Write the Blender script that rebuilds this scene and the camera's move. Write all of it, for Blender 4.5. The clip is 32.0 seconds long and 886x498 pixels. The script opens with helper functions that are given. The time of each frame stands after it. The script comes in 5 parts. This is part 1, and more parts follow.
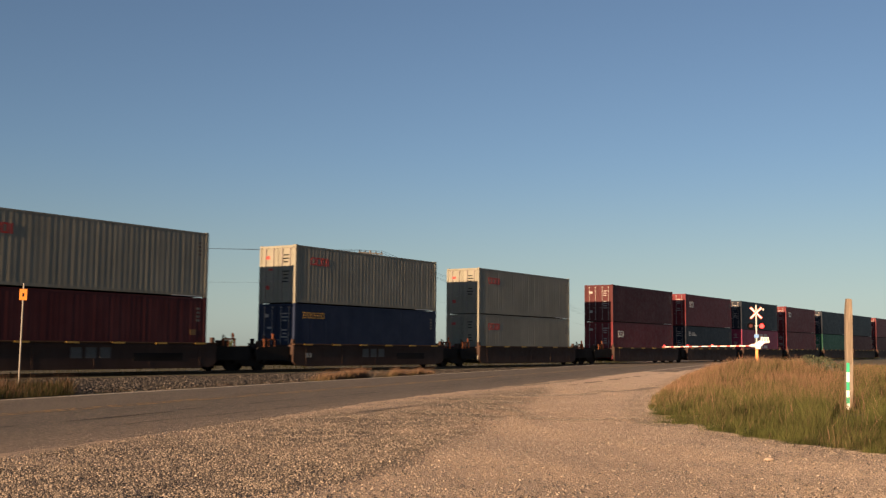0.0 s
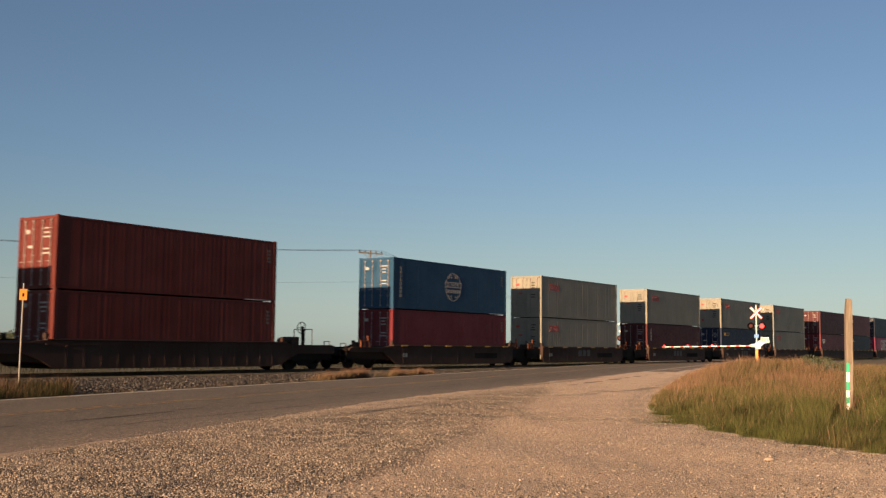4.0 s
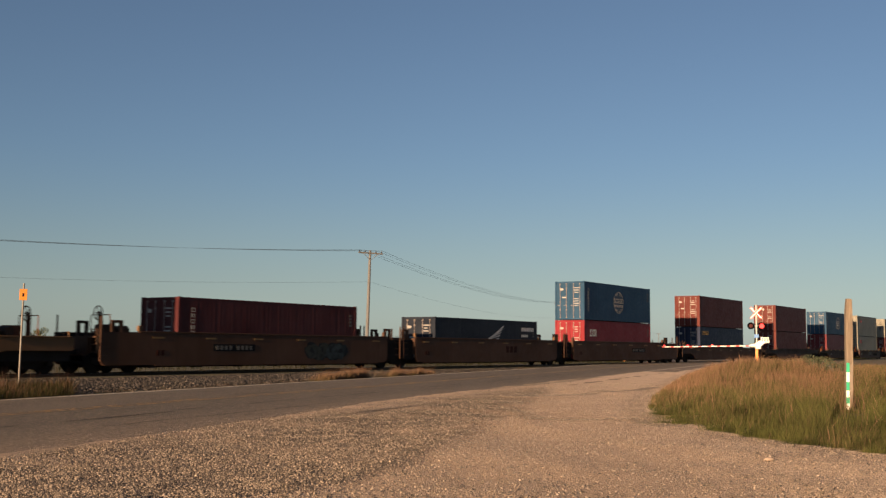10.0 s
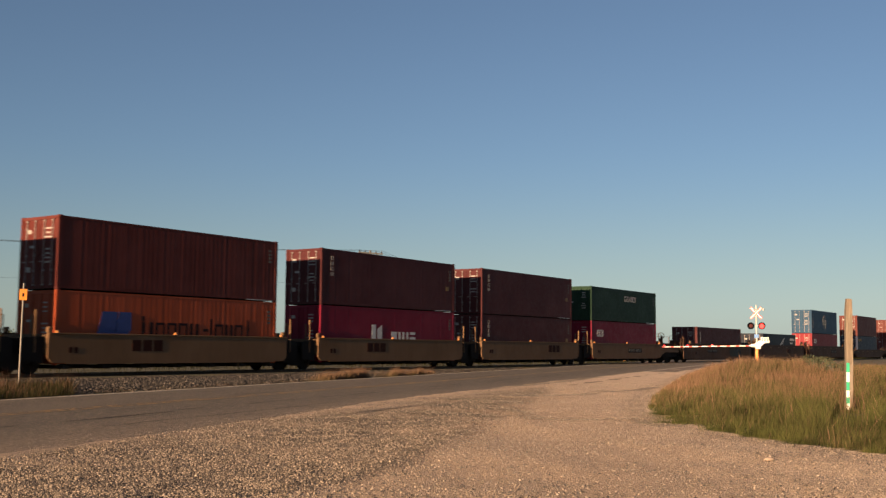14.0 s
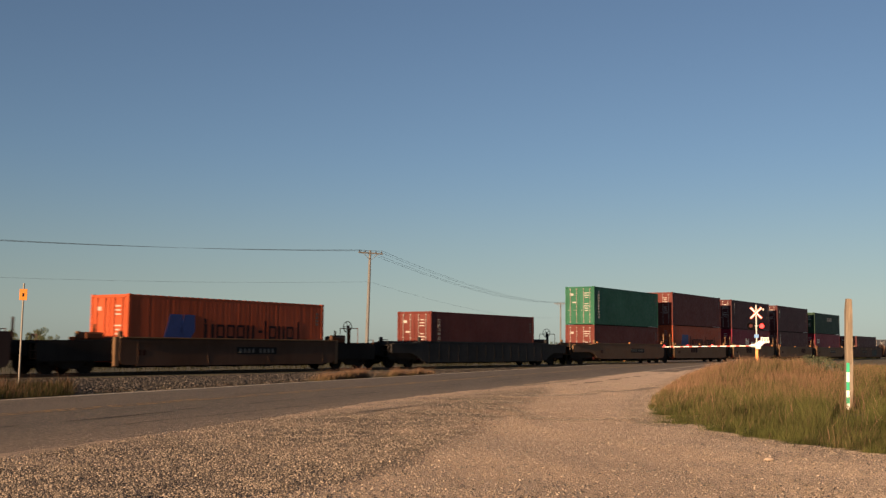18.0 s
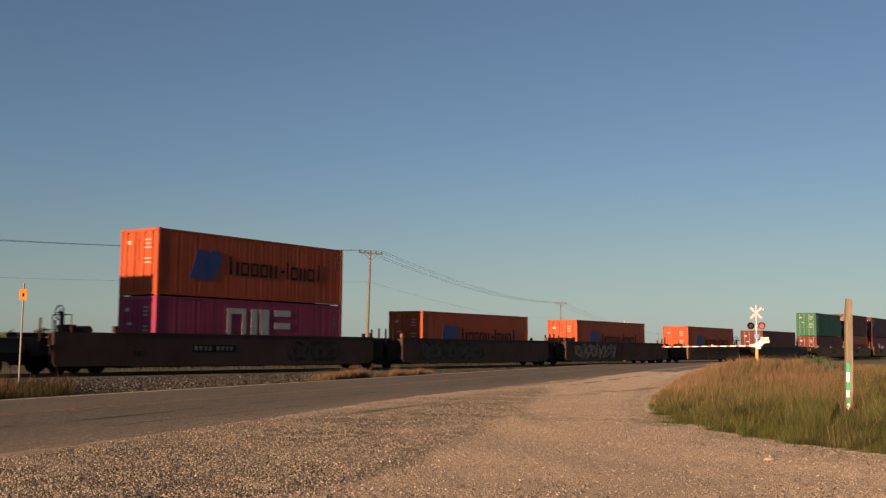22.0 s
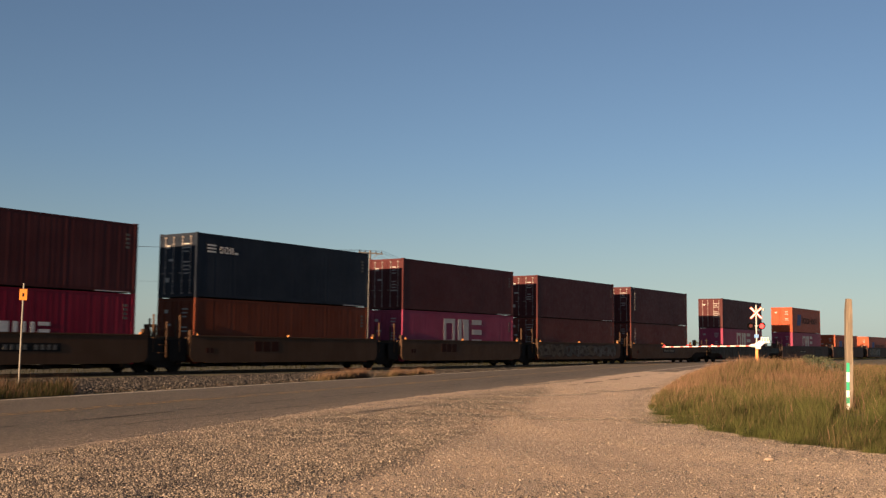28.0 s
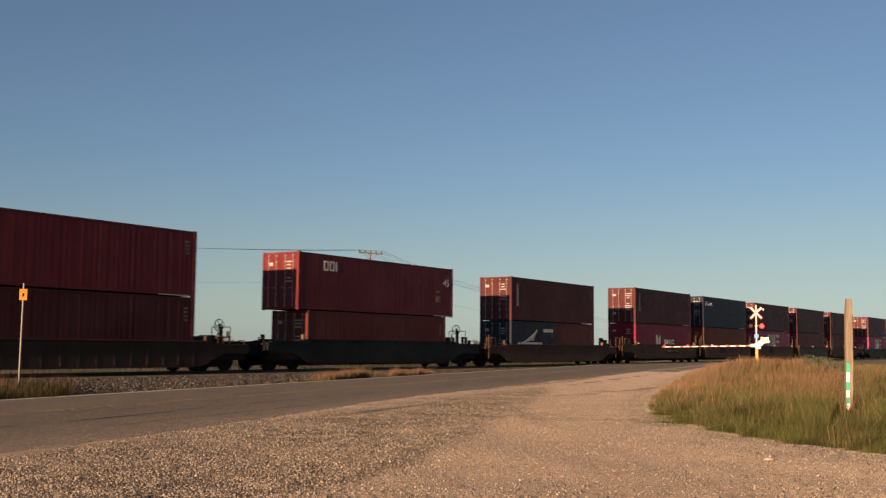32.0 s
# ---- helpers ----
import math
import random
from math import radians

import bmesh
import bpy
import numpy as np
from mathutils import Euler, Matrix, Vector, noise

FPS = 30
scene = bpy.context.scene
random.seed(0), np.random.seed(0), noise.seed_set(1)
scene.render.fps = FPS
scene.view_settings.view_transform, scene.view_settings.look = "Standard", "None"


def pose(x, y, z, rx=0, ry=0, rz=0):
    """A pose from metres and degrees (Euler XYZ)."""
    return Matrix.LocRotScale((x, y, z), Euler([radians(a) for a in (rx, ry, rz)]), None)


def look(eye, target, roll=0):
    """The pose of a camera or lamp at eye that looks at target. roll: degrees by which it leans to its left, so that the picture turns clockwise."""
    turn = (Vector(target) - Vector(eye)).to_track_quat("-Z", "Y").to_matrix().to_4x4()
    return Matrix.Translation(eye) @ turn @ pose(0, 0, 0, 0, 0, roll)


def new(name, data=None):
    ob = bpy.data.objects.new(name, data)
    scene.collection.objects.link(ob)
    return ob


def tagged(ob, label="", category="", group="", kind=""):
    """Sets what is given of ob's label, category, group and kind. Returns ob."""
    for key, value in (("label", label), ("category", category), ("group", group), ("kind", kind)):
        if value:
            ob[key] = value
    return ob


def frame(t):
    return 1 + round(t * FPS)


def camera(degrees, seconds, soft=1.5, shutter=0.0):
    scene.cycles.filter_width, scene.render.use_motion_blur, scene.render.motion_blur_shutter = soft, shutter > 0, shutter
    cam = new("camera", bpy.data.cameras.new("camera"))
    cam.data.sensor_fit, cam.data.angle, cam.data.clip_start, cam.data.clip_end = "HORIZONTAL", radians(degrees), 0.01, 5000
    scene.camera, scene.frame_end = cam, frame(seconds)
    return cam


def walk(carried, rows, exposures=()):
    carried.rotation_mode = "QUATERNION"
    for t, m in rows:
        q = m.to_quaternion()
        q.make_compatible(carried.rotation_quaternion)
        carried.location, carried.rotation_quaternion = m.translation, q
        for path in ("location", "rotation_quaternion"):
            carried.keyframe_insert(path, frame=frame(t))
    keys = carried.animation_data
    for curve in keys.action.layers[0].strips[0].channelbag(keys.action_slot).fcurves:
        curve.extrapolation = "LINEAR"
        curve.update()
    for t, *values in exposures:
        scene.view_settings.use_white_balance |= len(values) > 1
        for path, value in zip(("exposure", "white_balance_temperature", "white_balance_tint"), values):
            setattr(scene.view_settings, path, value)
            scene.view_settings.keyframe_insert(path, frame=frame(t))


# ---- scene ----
TH = radians(34.2005)                       # heading of the railway, clockwise from +Y
DIRX, DIRY = math.sin(TH), math.cos(TH)
NX, NY = math.cos(TH), -math.sin(TH)        # from the railway towards the camera side
GAUGE_OFF = 34.7608 + 1.22                  # camera to track centre line
RAIL = 0.02                                 # rail head above the road

# ---- camera: stands still on a tripod ----
cam = camera(45.869, 32.0, soft=1.35, shutter=0.25)
CAM = pose(0, 0, 1.19) @ pose(0, 0, 0, 95.359, 0, 0) @ pose(0, 0, 0, 0, 0, 0.505)
EXPOSE = ((0, 0.03), (3, 0.06), (6, 0.03), (8, 0.0), (9, -0.05), (10, -0.13), (12, -0.13), (13, -0.08), (14, -0.01), (17, -0.07), (19, -0.18), (22, -0.2), (24, -0.2), (25, -0.17), (28, 0.02), (30, 0.03), (32, 0.0))
walk(cam, [(0.0, CAM), (32.0, CAM)], [(t, 1.28 + e, 6680, 13) for t, e in EXPOSE])

# ---- light: low sun almost along the train, clear sky ----
SUN_AZ, SUN_EL = 212.8, 10.0
world = bpy.data.worlds.new("world")
scene.world = world
world.use_nodes = True
wn = world.node_tree
sky = wn.nodes.new("ShaderNodeTexSky")
sky.sky_type = "NISHITA"
sky.sun_disc = False
sky.sun_elevation, sky.sun_rotation = radians(SUN_EL), radians(SUN_AZ)
sky.altitude, sky.air_density, sky.dust_density, sky.ozone_density = 300, 1.0, 0.25, 3.4
bg = wn.nodes["Background"]
bg.inputs["Strength"].default_value = 0.04
mute = wn.nodes.new("ShaderNodeHueSaturation")
mute.inputs["Saturation"].default_value = 0.89
wn.links.new(sky.outputs[0], mute.inputs["Color"])
# pale haze that takes the colour, not the brightness, from the lowest few degrees of the sky
way = wn.nodes.new("ShaderNodeTexCoord")
split = wn.nodes.new("ShaderNodeSeparateXYZ")
wn.links.new(way.outputs["Generated"], split.inputs[0])
thick = wn.nodes.new("ShaderNodeMapRange")
thick.interpolation_type = "SMOOTHSTEP"
thick.inputs["From Min"].default_value, thick.inputs["From Max"].default_value = -0.02, 0.19
thick.inputs["To Min"].default_value, thick.inputs["To Max"].default_value = 0.72, 0.0
wn.links.new(split.outputs["Z"], thick.inputs["Value"])
lum = wn.nodes.new("ShaderNodeRGBToBW")
wn.links.new(mute.outputs[0], lum.inputs[0])
tone = wn.nodes.new("ShaderNodeVectorMath")
tone.operation = "MULTIPLY"
tone.inputs[1].default_value = (0.845, 1.045, 1.01)
wn.links.new(lum.outputs[0], tone.inputs[0])
haze = wn.nodes.new("ShaderNodeMix")
haze.data_type = "RGBA"
wn.links.new(thick.outputs[0], haze.inputs["Factor"])
wn.links.new(mute.outputs[0], haze.inputs[6])
wn.links.new(tone.outputs[0], haze.inputs[7])
wn.links.new(haze.outputs[2], bg.inputs["Color"])
sun = new("sun", bpy.data.lights.new("sun", "SUN"))
sun.data.energy, sun.data.angle, sun.data.color = 5.4, radians(0.6), (1.0, 0.675, 0.405)
_az, _el = radians(SUN_AZ), radians(SUN_EL)
sun.matrix_world = look((math.sin(_az) * math.cos(_el) * 50, math.cos(_az) * math.cos(_el) * 50, math.sin(_el) * 50), (0, 0, 0))


# ---- material tools ----
def nodes_of(name):
    m = bpy.data.materials.new(name)
    m.use_nodes = True
    t = m.node_tree
    return m, t, t.nodes["Principled BSDF"]


def noise_at(t, coord, scale, detail=4.0, rough=0.6, stretch=None, spin=None):
    if stretch:
        mp = t.nodes.new("ShaderNodeMapping")
        mp.inputs["Scale"].default_value = stretch
        if spin:
            mp.inputs["Rotation"].default_value = (0, 0, spin)
        t.links.new(coord, mp.inputs["Vector"])
        coord = mp.outputs[0]
    n = t.nodes.new("ShaderNodeTexNoise")
    n.inputs["Scale"].default_value, n.inputs["Detail"].default_value, n.inputs["Roughness"].default_value = scale, detail, rough
    t.links.new(coord, n.inputs["Vector"])
    return n.outputs["Fac"]


def ramp(t, fac, lo, hi, a=0.0, b=1.0):
    r = t.nodes.new("ShaderNodeMapRange")
    r.inputs["From Min"].default_value, r.inputs["From Max"].default_value = lo, hi
    r.inputs["To Min"].default_value, r.inputs["To Max"].default_value = a, b
    t.links.new(fac, r.inputs["Value"])
    return r.outputs[0]


def mixed(t, fac, a, b, mode="MIX"):
    n = t.nodes.new("ShaderNodeMix")
    n.data_type, n.blend_type = "RGBA", mode
    for sock, v in ((n.inputs["Factor"], fac), (n.inputs[6], a), (n.inputs[7], b)):
        if isinstance(v, (int, float)):
            sock.default_value = v
        elif isinstance(v, tuple):
            sock.default_value = (*v, 1.0)
        else:
            t.links.new(v, sock)
    return n.outputs[2]


def bumped(t, p, height, strength, dist):
    b = t.nodes.new("ShaderNodeBump")
    b.inputs["Strength"].default_value, b.inputs["Distance"].default_value = strength, dist
    t.links.new(height, b.inputs["Height"])
    t.links.new(b.outputs[0], p.inputs["Normal"])


def own_coord(t):
    """Object coordinates, shifted at random from thing to thing."""
    tc, oi = t.nodes.new("ShaderNodeTexCoord"), t.nodes.new("ShaderNodeObjectInfo")
    mul = t.nodes.new("ShaderNodeMath")
    mul.operation, mul.inputs[1].default_value = "MULTIPLY", 70.0
    t.links.new(oi.outputs["Random"], mul.inputs[0])
    add = t.nodes.new("ShaderNodeVectorMath")
    t.links.new(tc.outputs["Object"], add.inputs[0])
    t.links.new(mul.outputs[0], add.inputs[1])
    return add.outputs[0]


def paint(name, col, rough=0.55, dirt=0.5, rust=0.1, metal=0.0, gloss=0.13):
    """Weathered paint: fading, run-down streaks, grime and rust specks."""
    m, t, p = nodes_of(name)
    co = own_coord(t)
    fade = tuple(min(1, c * 1.22 + 0.008) for c in col)
    dark = tuple(c * 0.45 + 0.004 for c in col)
    c = mixed(t, ramp(t, noise_at(t, co, 0.5, 3), 0.35, 0.7), col, fade)
    c = mixed(t, ramp(t, noise_at(t, co, 3.0, 5, 0.65, (1.6, 1.6, 0.16)), 0.48, 0.8, 0, dirt * 0.7), c, dark)
    c = mixed(t, ramp(t, noise_at(t, co, 18.0, 4), 0.55, 0.8, 0, dirt * 0.25), c, dark)
    c = mixed(t, ramp(t, noise_at(t, co, 5.0, 8, 0.75), 0.66, 0.74, 0, rust * 4), c, (0.09, 0.035, 0.015))
    t.links.new(c, p.inputs["Base Color"])
    t.links.new(ramp(t, noise_at(t, co, 4.0, 4), 0.3, 0.7, rough - 0.1, rough + 0.15), p.inputs["Roughness"])
    p.inputs["Metallic"].default_value, p.inputs["Specular IOR Level"].default_value = metal, gloss
    bumped(t, p, noise_at(t, co, 9.0, 5), 0.1, 0.01)
    return m


def plain(name, col, rough=0.6, metal=0.0, glow=None, power=0.0, gloss=0.5):
    m, t, p = nodes_of(name)
    co = own_coord(t)
    t.links.new(mixed(t, ramp(t, noise_at(t, co, 6.0, 5), 0.3, 0.75), tuple(c * 0.82 for c in col), tuple(min(1, c * 1.1) for c in col)), p.inputs["Base Color"])
    p.inputs["Roughness"].default_value, p.inputs["Metallic"].default_value = rough, metal
    p.inputs["Specular IOR Level"].default_value = gloss
    if glow:
        p.inputs["Emission Color"].default_value, p.inputs["Emission Strength"].default_value = (*glow, 1), power
    return m


PAINTS = {
    "grey": paint("weathered_grey_paint", (0.178, 0.173, 0.14), 0.5, 0.45, 0.05),
    "maroon": paint("maroon_paint", (0.055, 0.0125, 0.0135), 0.55, 0.4, 0.05),
    "oxide": paint("oxide_red_paint", (0.085, 0.0185, 0.0145), 0.55, 0.4, 0.06),
    "red": paint("red_paint", (0.1, 0.0135, 0.0175), 0.5, 0.35, 0.05),
    "scarlet": paint("scarlet_paint", (0.17, 0.0145, 0.021), 0.5, 0.35, 0.05),
    "orange": paint("orange_paint", (0.272, 0.052, 0.019), 0.5, 0.3, 0.05),
    "rust_orange": paint("rust_orange_paint", (0.1, 0.0215, 0.0075), 0.55, 0.4, 0.08),
    "magenta": paint("magenta_paint", (0.2, 0.028, 0.064), 0.5, 0.25, 0.02),
    "crimson": paint("crimson_paint", (0.141, 0.00469, 0.0195), 0.5, 0.3, 0.03),
    "blue": paint("mid_blue_paint", (0.0125, 0.0475, 0.094), 0.5, 0.35, 0.04),
    "deep_blue": paint("deep_blue_paint", (0.0105, 0.0178, 0.042), 0.5, 0.4, 0.05),
    "navy": paint("navy_paint", (0.0092, 0.0135, 0.0225), 0.5, 0.35, 0.04),
    "green": paint("dark_green_paint", (0.00858, 0.0293, 0.0156), 0.55, 0.35, 0.04),
    "teal": paint("mid_green_paint", (0.0137, 0.0821, 0.0469), 0.5, 0.35, 0.04),
}
WHITE = plain("white_marking", (0.55, 0.55, 0.53))
MARKS = {"white": WHITE, "red": plain("red_marking", (0.38, 0.03, 0.022)), "navy": plain("dark_marking", (0.024, 0.013, 0.014), gloss=0.05),
         "blue": plain("blue_marking", (0.016, 0.038, 0.17)), "yellow": plain("yellow_marking", (0.4, 0.23, 0.035)), "dull_yellow": plain("dull_yellow_marking", (0.16, 0.085, 0.02)),
         "wine": plain("wine_marking", (0.03, 0.01, 0.007), gloss=0.05), "ash": plain("ash_marking", (0.1, 0.1, 0.095), gloss=0.1), "faded": plain("faded_white_marking", (0.3, 0.29, 0.27)), "pale": plain("pale_marking", (0.2, 0.21, 0.2)), "bone": plain("bone_marking", (0.38, 0.36, 0.35)), "dull": plain("dull_grey_marking", (0.1, 0.085, 0.07)), "black": plain("black_marking", (0.012, 0.012, 0.013), gloss=0.05)}
BAR_STEEL = plain("galvanised_bar", (0.23, 0.2, 0.185), 0.5, 0.15)
CAR_PAINT = {
    "brown": paint("brown_car_paint", (0.036, 0.0205, 0.0155), 0.65, 0.6, 0.2),
    "sienna": paint("sienna_car_paint", (0.058, 0.029, 0.017), 0.65, 0.5, 0.2),
    "tan": paint("tan_yellow_car_paint", (0.124, 0.07, 0.036), 0.6, 0.45, 0.1),
    "tan_dirty": paint("dirty_tan_car_paint", (0.055, 0.029, 0.0155), 0.65, 0.55, 0.2),
    "umber": paint("umber_car_paint", (0.062, 0.032, 0.019), 0.65, 0.55, 0.2),
    "black": paint("black_car_paint", (0.0165, 0.0155, 0.0155), 0.6, 0.5, 0.15),
    "dark_maroon": paint("dark_maroon_car_paint", (0.041, 0.0235, 0.0195), 0.65, 0.5, 0.15),
    "bottle": paint("bottle_green_car_paint", (0.009, 0.0102, 0.0087), 0.6, 0.5, 0.1),
}
# steels near black: grime, and the shade under the cars put into colour
GRIME_SHADE = paint("grimy_shaded_steel", (0.0155, 0.0133, 0.012), 0.85, 0.5, 0.08, 0.0, 0.05)
WHEEL = paint("wheel_steel", (0.012, 0.0095, 0.008), 0.75, 0.5, 0.15, 0.2, 0.1)
RAIL_STEEL = paint("rail_steel", (0.041, 0.0291, 0.0222), 0.4, 0.4, 0.3, 0.7)


# ---- mesh tools ----
def box(bm, cx, cy, cz, sx, sy, sz, bevel=0.0, turn=None):
    m = Matrix.Translation((cx, cy, cz)) @ (turn or Matrix()) @ Matrix.Diagonal((sx, sy, sz, 1))
    vs = bmesh.ops.create_cube(bm, size=1, matrix=m)["verts"]
    if bevel:
        es = list({e for v in vs for e in v.link_edges})
        bmesh.ops.bevel(bm, geom=es, offset=bevel, segments=1, affect="EDGES")


def rod(bm, a, b, r, seg=8, r2=None):
    a, b = Vector(a), Vector(b)
    d = b - a
    m = Matrix.Translation((a + b) / 2) @ d.to_track_quat("Z", "Y").to_matrix().to_4x4()
    bmesh.ops.create_cone(bm, cap_ends=True, segments=seg, radius1=r, radius2=r if r2 is None else r2, depth=d.length, matrix=m)


def prism(bm, outline, y0, y1):
    """An outline in x, z, thickened from y0 to y1."""
    va = [bm.verts.new((x, y0, z)) for x, z in outline]
    vb = [bm.verts.new((x, y1, z)) for x, z in outline]
    bm.faces.new(va)
    bm.faces.new(vb[::-1])
    n = len(outline)
    for i in range(n):
        bm.faces.new((va[i], vb[i], vb[(i + 1) % n], va[(i + 1) % n])[::-1])


def mesh_of(name, bm, smooth=False):
    bmesh.ops.recalc_face_normals(bm, faces=bm.faces)
    me = bpy.data.meshes.new(name)
    bm.to_mesh(me)
    bm.free()
    if smooth:
        me.polygons.foreach_set("use_smooth", [True] * len(me.polygons))
    me.materials.append(None)
    return me


def dress(ob, material):
    ob.material_slots[0].link = "OBJECT"
    ob.material_slots[0].material = material
    return ob


def piece(name, me, material, parent, loc=None, label=""):
    """An object on a shared mesh, under a thing or a part."""
    ob = dress(new(name, me), material)
    ob.parent = parent
    if loc is not None:
        ob.matrix_basis = loc if isinstance(loc, Matrix) else Matrix.Translation(loc)
    return tagged(ob, label)


def part(name, bm, material, parent, label="", smooth=False):
    return piece(name, mesh_of(name, bm, smooth), material, parent, None, label)


def raw_mesh(name, verts, faces, material):
    me = bpy.data.meshes.new(name)
    me.from_pydata(verts, [], faces)
    me.materials.append(material)
    return me


def on_track(s, side=0.0, z=0.0):
    """Pose at s metres along the railway, side metres to its far side, z above the rail heads."""
    return pose(-NX * GAUGE_OFF + DIRX * s - NX * side, -NY * GAUGE_OFF + DIRY * s - NY * side, RAIL + z, 0, 0, 90 - math.degrees(TH))


def travel(t):
    u = t - 16.0
    return 15.50642 * u + 0.0991828 * u * u / 16 - 0.03278 * u ** 3 / 256 + 0.010907 * u ** 4 / 4096


# ---- the ground, the road and the railway bed ----
RDX, RDY = math.sin(radians(20.4)), math.cos(radians(20.4))     # heading of the road
RNX, RNY = RDY, -RDX
ROAD_MID = 0.45 * RNX + 37.8 * RNY
ROAD_HALF = 3.7


def road_off(x, y):
    """Metres to the camera's side of the road's middle."""
    return x * RNX + y * RNY - ROAD_MID


def track_off(x, y):
    """Metres to the camera's side of the track's middle."""
    return x * NX + y * NY + GAUGE_OFF


def on_road(a, o, z=0.0):
    """Point a metres along the road and o metres to the camera's side of its middle."""
    return Vector((0.45 + RNX * o + RDX * a, 37.8 + RNY * o + RDY * a, z))


def grass_edge(y):
    """The x at which the grass on the near side of the road begins."""
    pts = ((-40, 40), (6, 30), (9.5, 9), (11.2, 5.7), (12.4, 5.05), (14.4, 4.4), (16.2, 4.05), (18.1, 3.85), (21.5, 4.2), (26, 5.2), (31, 6.5), (43, 9.7), (62.5, 15.6), (74, 20.2), (300, 104))
    for (y0, x0), (y1, x1) in zip(pts, pts[1:]):
        if y <= y1:
            return x0 + (x1 - x0) * (y - y0) / (y1 - y0)
    return 104


def wobble(x, y, s, seed=0.0):
    return noise.noise(Vector((x * s, y * s, seed)))


def ground_height(x, y):
    z = -0.06 + 0.03 * wobble(x, y, 0.13, 4.0)
    inside = min(1.0, max(0.0, (x - grass_edge(y)) / 2.5))
    if y < 200:
        z += 0.62 * math.exp(-(((x - 12.2) / 3.3) ** 2 + ((y - 40) / 8.0) ** 2)) * inside
    if abs(road_off(x, y)) < ROAD_HALF + 1.5 or abs(track_off(x, y)) < 3.4:
        z = min(z, -0.08)
    return z


def steps(lo, hi, fine_lo, fine_hi, fine, growth):
    """Coordinates from lo to hi, fine in the middle and ever coarser outwards."""
    out = list(np.arange(fine_lo, fine_hi, fine))
    d, v = fine, fine_lo
    while v > lo:
        d *= growth
        v -= d
        out.insert(0, max(v, lo))
    d, v = fine, out[-1]
    while v < hi:
        d *= growth
        v += d
        out.append(min(v, hi))
    return out


def soil_material():
    m, t, p = nodes_of("field_soil")
    tc = t.nodes.new("ShaderNodeTexCoord").outputs["Object"]
    c = mixed(t, ramp(t, noise_at(t, tc, 0.03, 5), 0.35, 0.65), (0.06, 0.052, 0.022), (0.1, 0.078, 0.038))
    c = mixed(t, ramp(t, noise_at(t, tc, 1.2, 6), 0.4, 0.7), c, (0.035, 0.04, 0.014))
    c = mixed(t, ramp(t, noise_at(t, tc, 9, 6, 0.7), 0.5, 0.75), c, (0.115, 0.09, 0.06))
    t.links.new(c, p.inputs["Base Color"])
    p.inputs["Roughness"].default_value = 0.95
    bumped(t, p, noise_at(t, tc, 14, 6, 0.7), 0.7, 0.06)
    return m


def gravel_material():
    m, t, p = nodes_of("crushed_gravel")
    tc = t.nodes.new("ShaderNodeTexCoord").outputs["Object"]
    at = t.nodes.new("ShaderNodeAttribute")
    at.attribute_name = "loose"
    loose = ramp(t, at.outputs["Fac"], 0.2, 0.8)
    lane = noise_at(t, tc, 0.6, 3, 0.5, (1.7, 0.2, 1), -0.62)
    base = mixed(t, ramp(t, noise_at(t, tc, 0.35, 4), 0.35, 0.65), (0.47, 0.345, 0.234), (0.58, 0.435, 0.305))
    base = mixed(t, ramp(t, lane, 0.44, 0.6), base, (0.5, 0.362, 0.24))
    # the packed turning lane beside the grass is worn to pale dust
    place = t.nodes.new("ShaderNodeSeparateXYZ")
    t.links.new(tc, place.inputs[0])
    worn = ramp(t, place.outputs["X"], 2.0, 5.0, 0.0, 0.95)
    base = mixed(t, worn, base, (0.72, 0.555, 0.395))
    base = mixed(t, ramp(t, noise_at(t, tc, 2.2, 5, 0.65), 0.5, 0.72, 0, 0.6), base, (0.37, 0.265, 0.175))
    v = t.nodes.new("ShaderNodeTexVoronoi")
    v.inputs["Scale"].default_value = 72.0
    t.links.new(tc, v.inputs["Vector"])
    sep = t.nodes.new("ShaderNodeSeparateColor")
    t.links.new(v.outputs["Color"], sep.inputs[0])
    stone = mixed(t, sep.outputs[0], (0.25, 0.186, 0.128), (0.66, 0.485, 0.34))
    c = mixed(t, ramp(t, noise_at(t, tc, 0.9, 4), 0.4, 0.62, 0.3, 0.7), base, stone)
    grain = t.nodes.new("ShaderNodeTexVoronoi")
    grain.inputs["Scale"].default_value = 38.0
    t.links.new(tc, grain.inputs["Vector"])
    gsep = t.nodes.new("ShaderNodeSeparateColor")
    t.links.new(grain.outputs["Color"], gsep.inputs[0])
    c = mixed(t, ramp(t, gsep.outputs[0], 0.62, 0.9, 0, 0.6), c, mixed(t, gsep.outputs[1], (0.2, 0.147, 0.1), (0.62, 0.46, 0.33)))
    # loose belt: darker gravel, with the shade between stones put into its colour
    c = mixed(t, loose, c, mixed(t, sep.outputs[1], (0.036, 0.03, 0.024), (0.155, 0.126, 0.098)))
    c = mixed(t, ramp(t, noise_at(t, tc, 75, 3), 0.55, 0.8, 0, 0.4), c, (0.2, 0.147, 0.1))
    t.links.new(c, p.inputs["Base Color"])
    p.inputs["Roughness"].default_value = 0.95
    hs = t.nodes.new("ShaderNodeMath")
    hs.operation = "MULTIPLY_ADD"
    t.links.new(v.outputs["Distance"], hs.inputs[0])
    hs.inputs[1].default_value = -0.6
    t.links.new(noise_at(t, tc, 9, 7, 0.75), hs.inputs[2])
    bumped(t, p, hs.outputs[0], 0.9, 0.03)
    return m


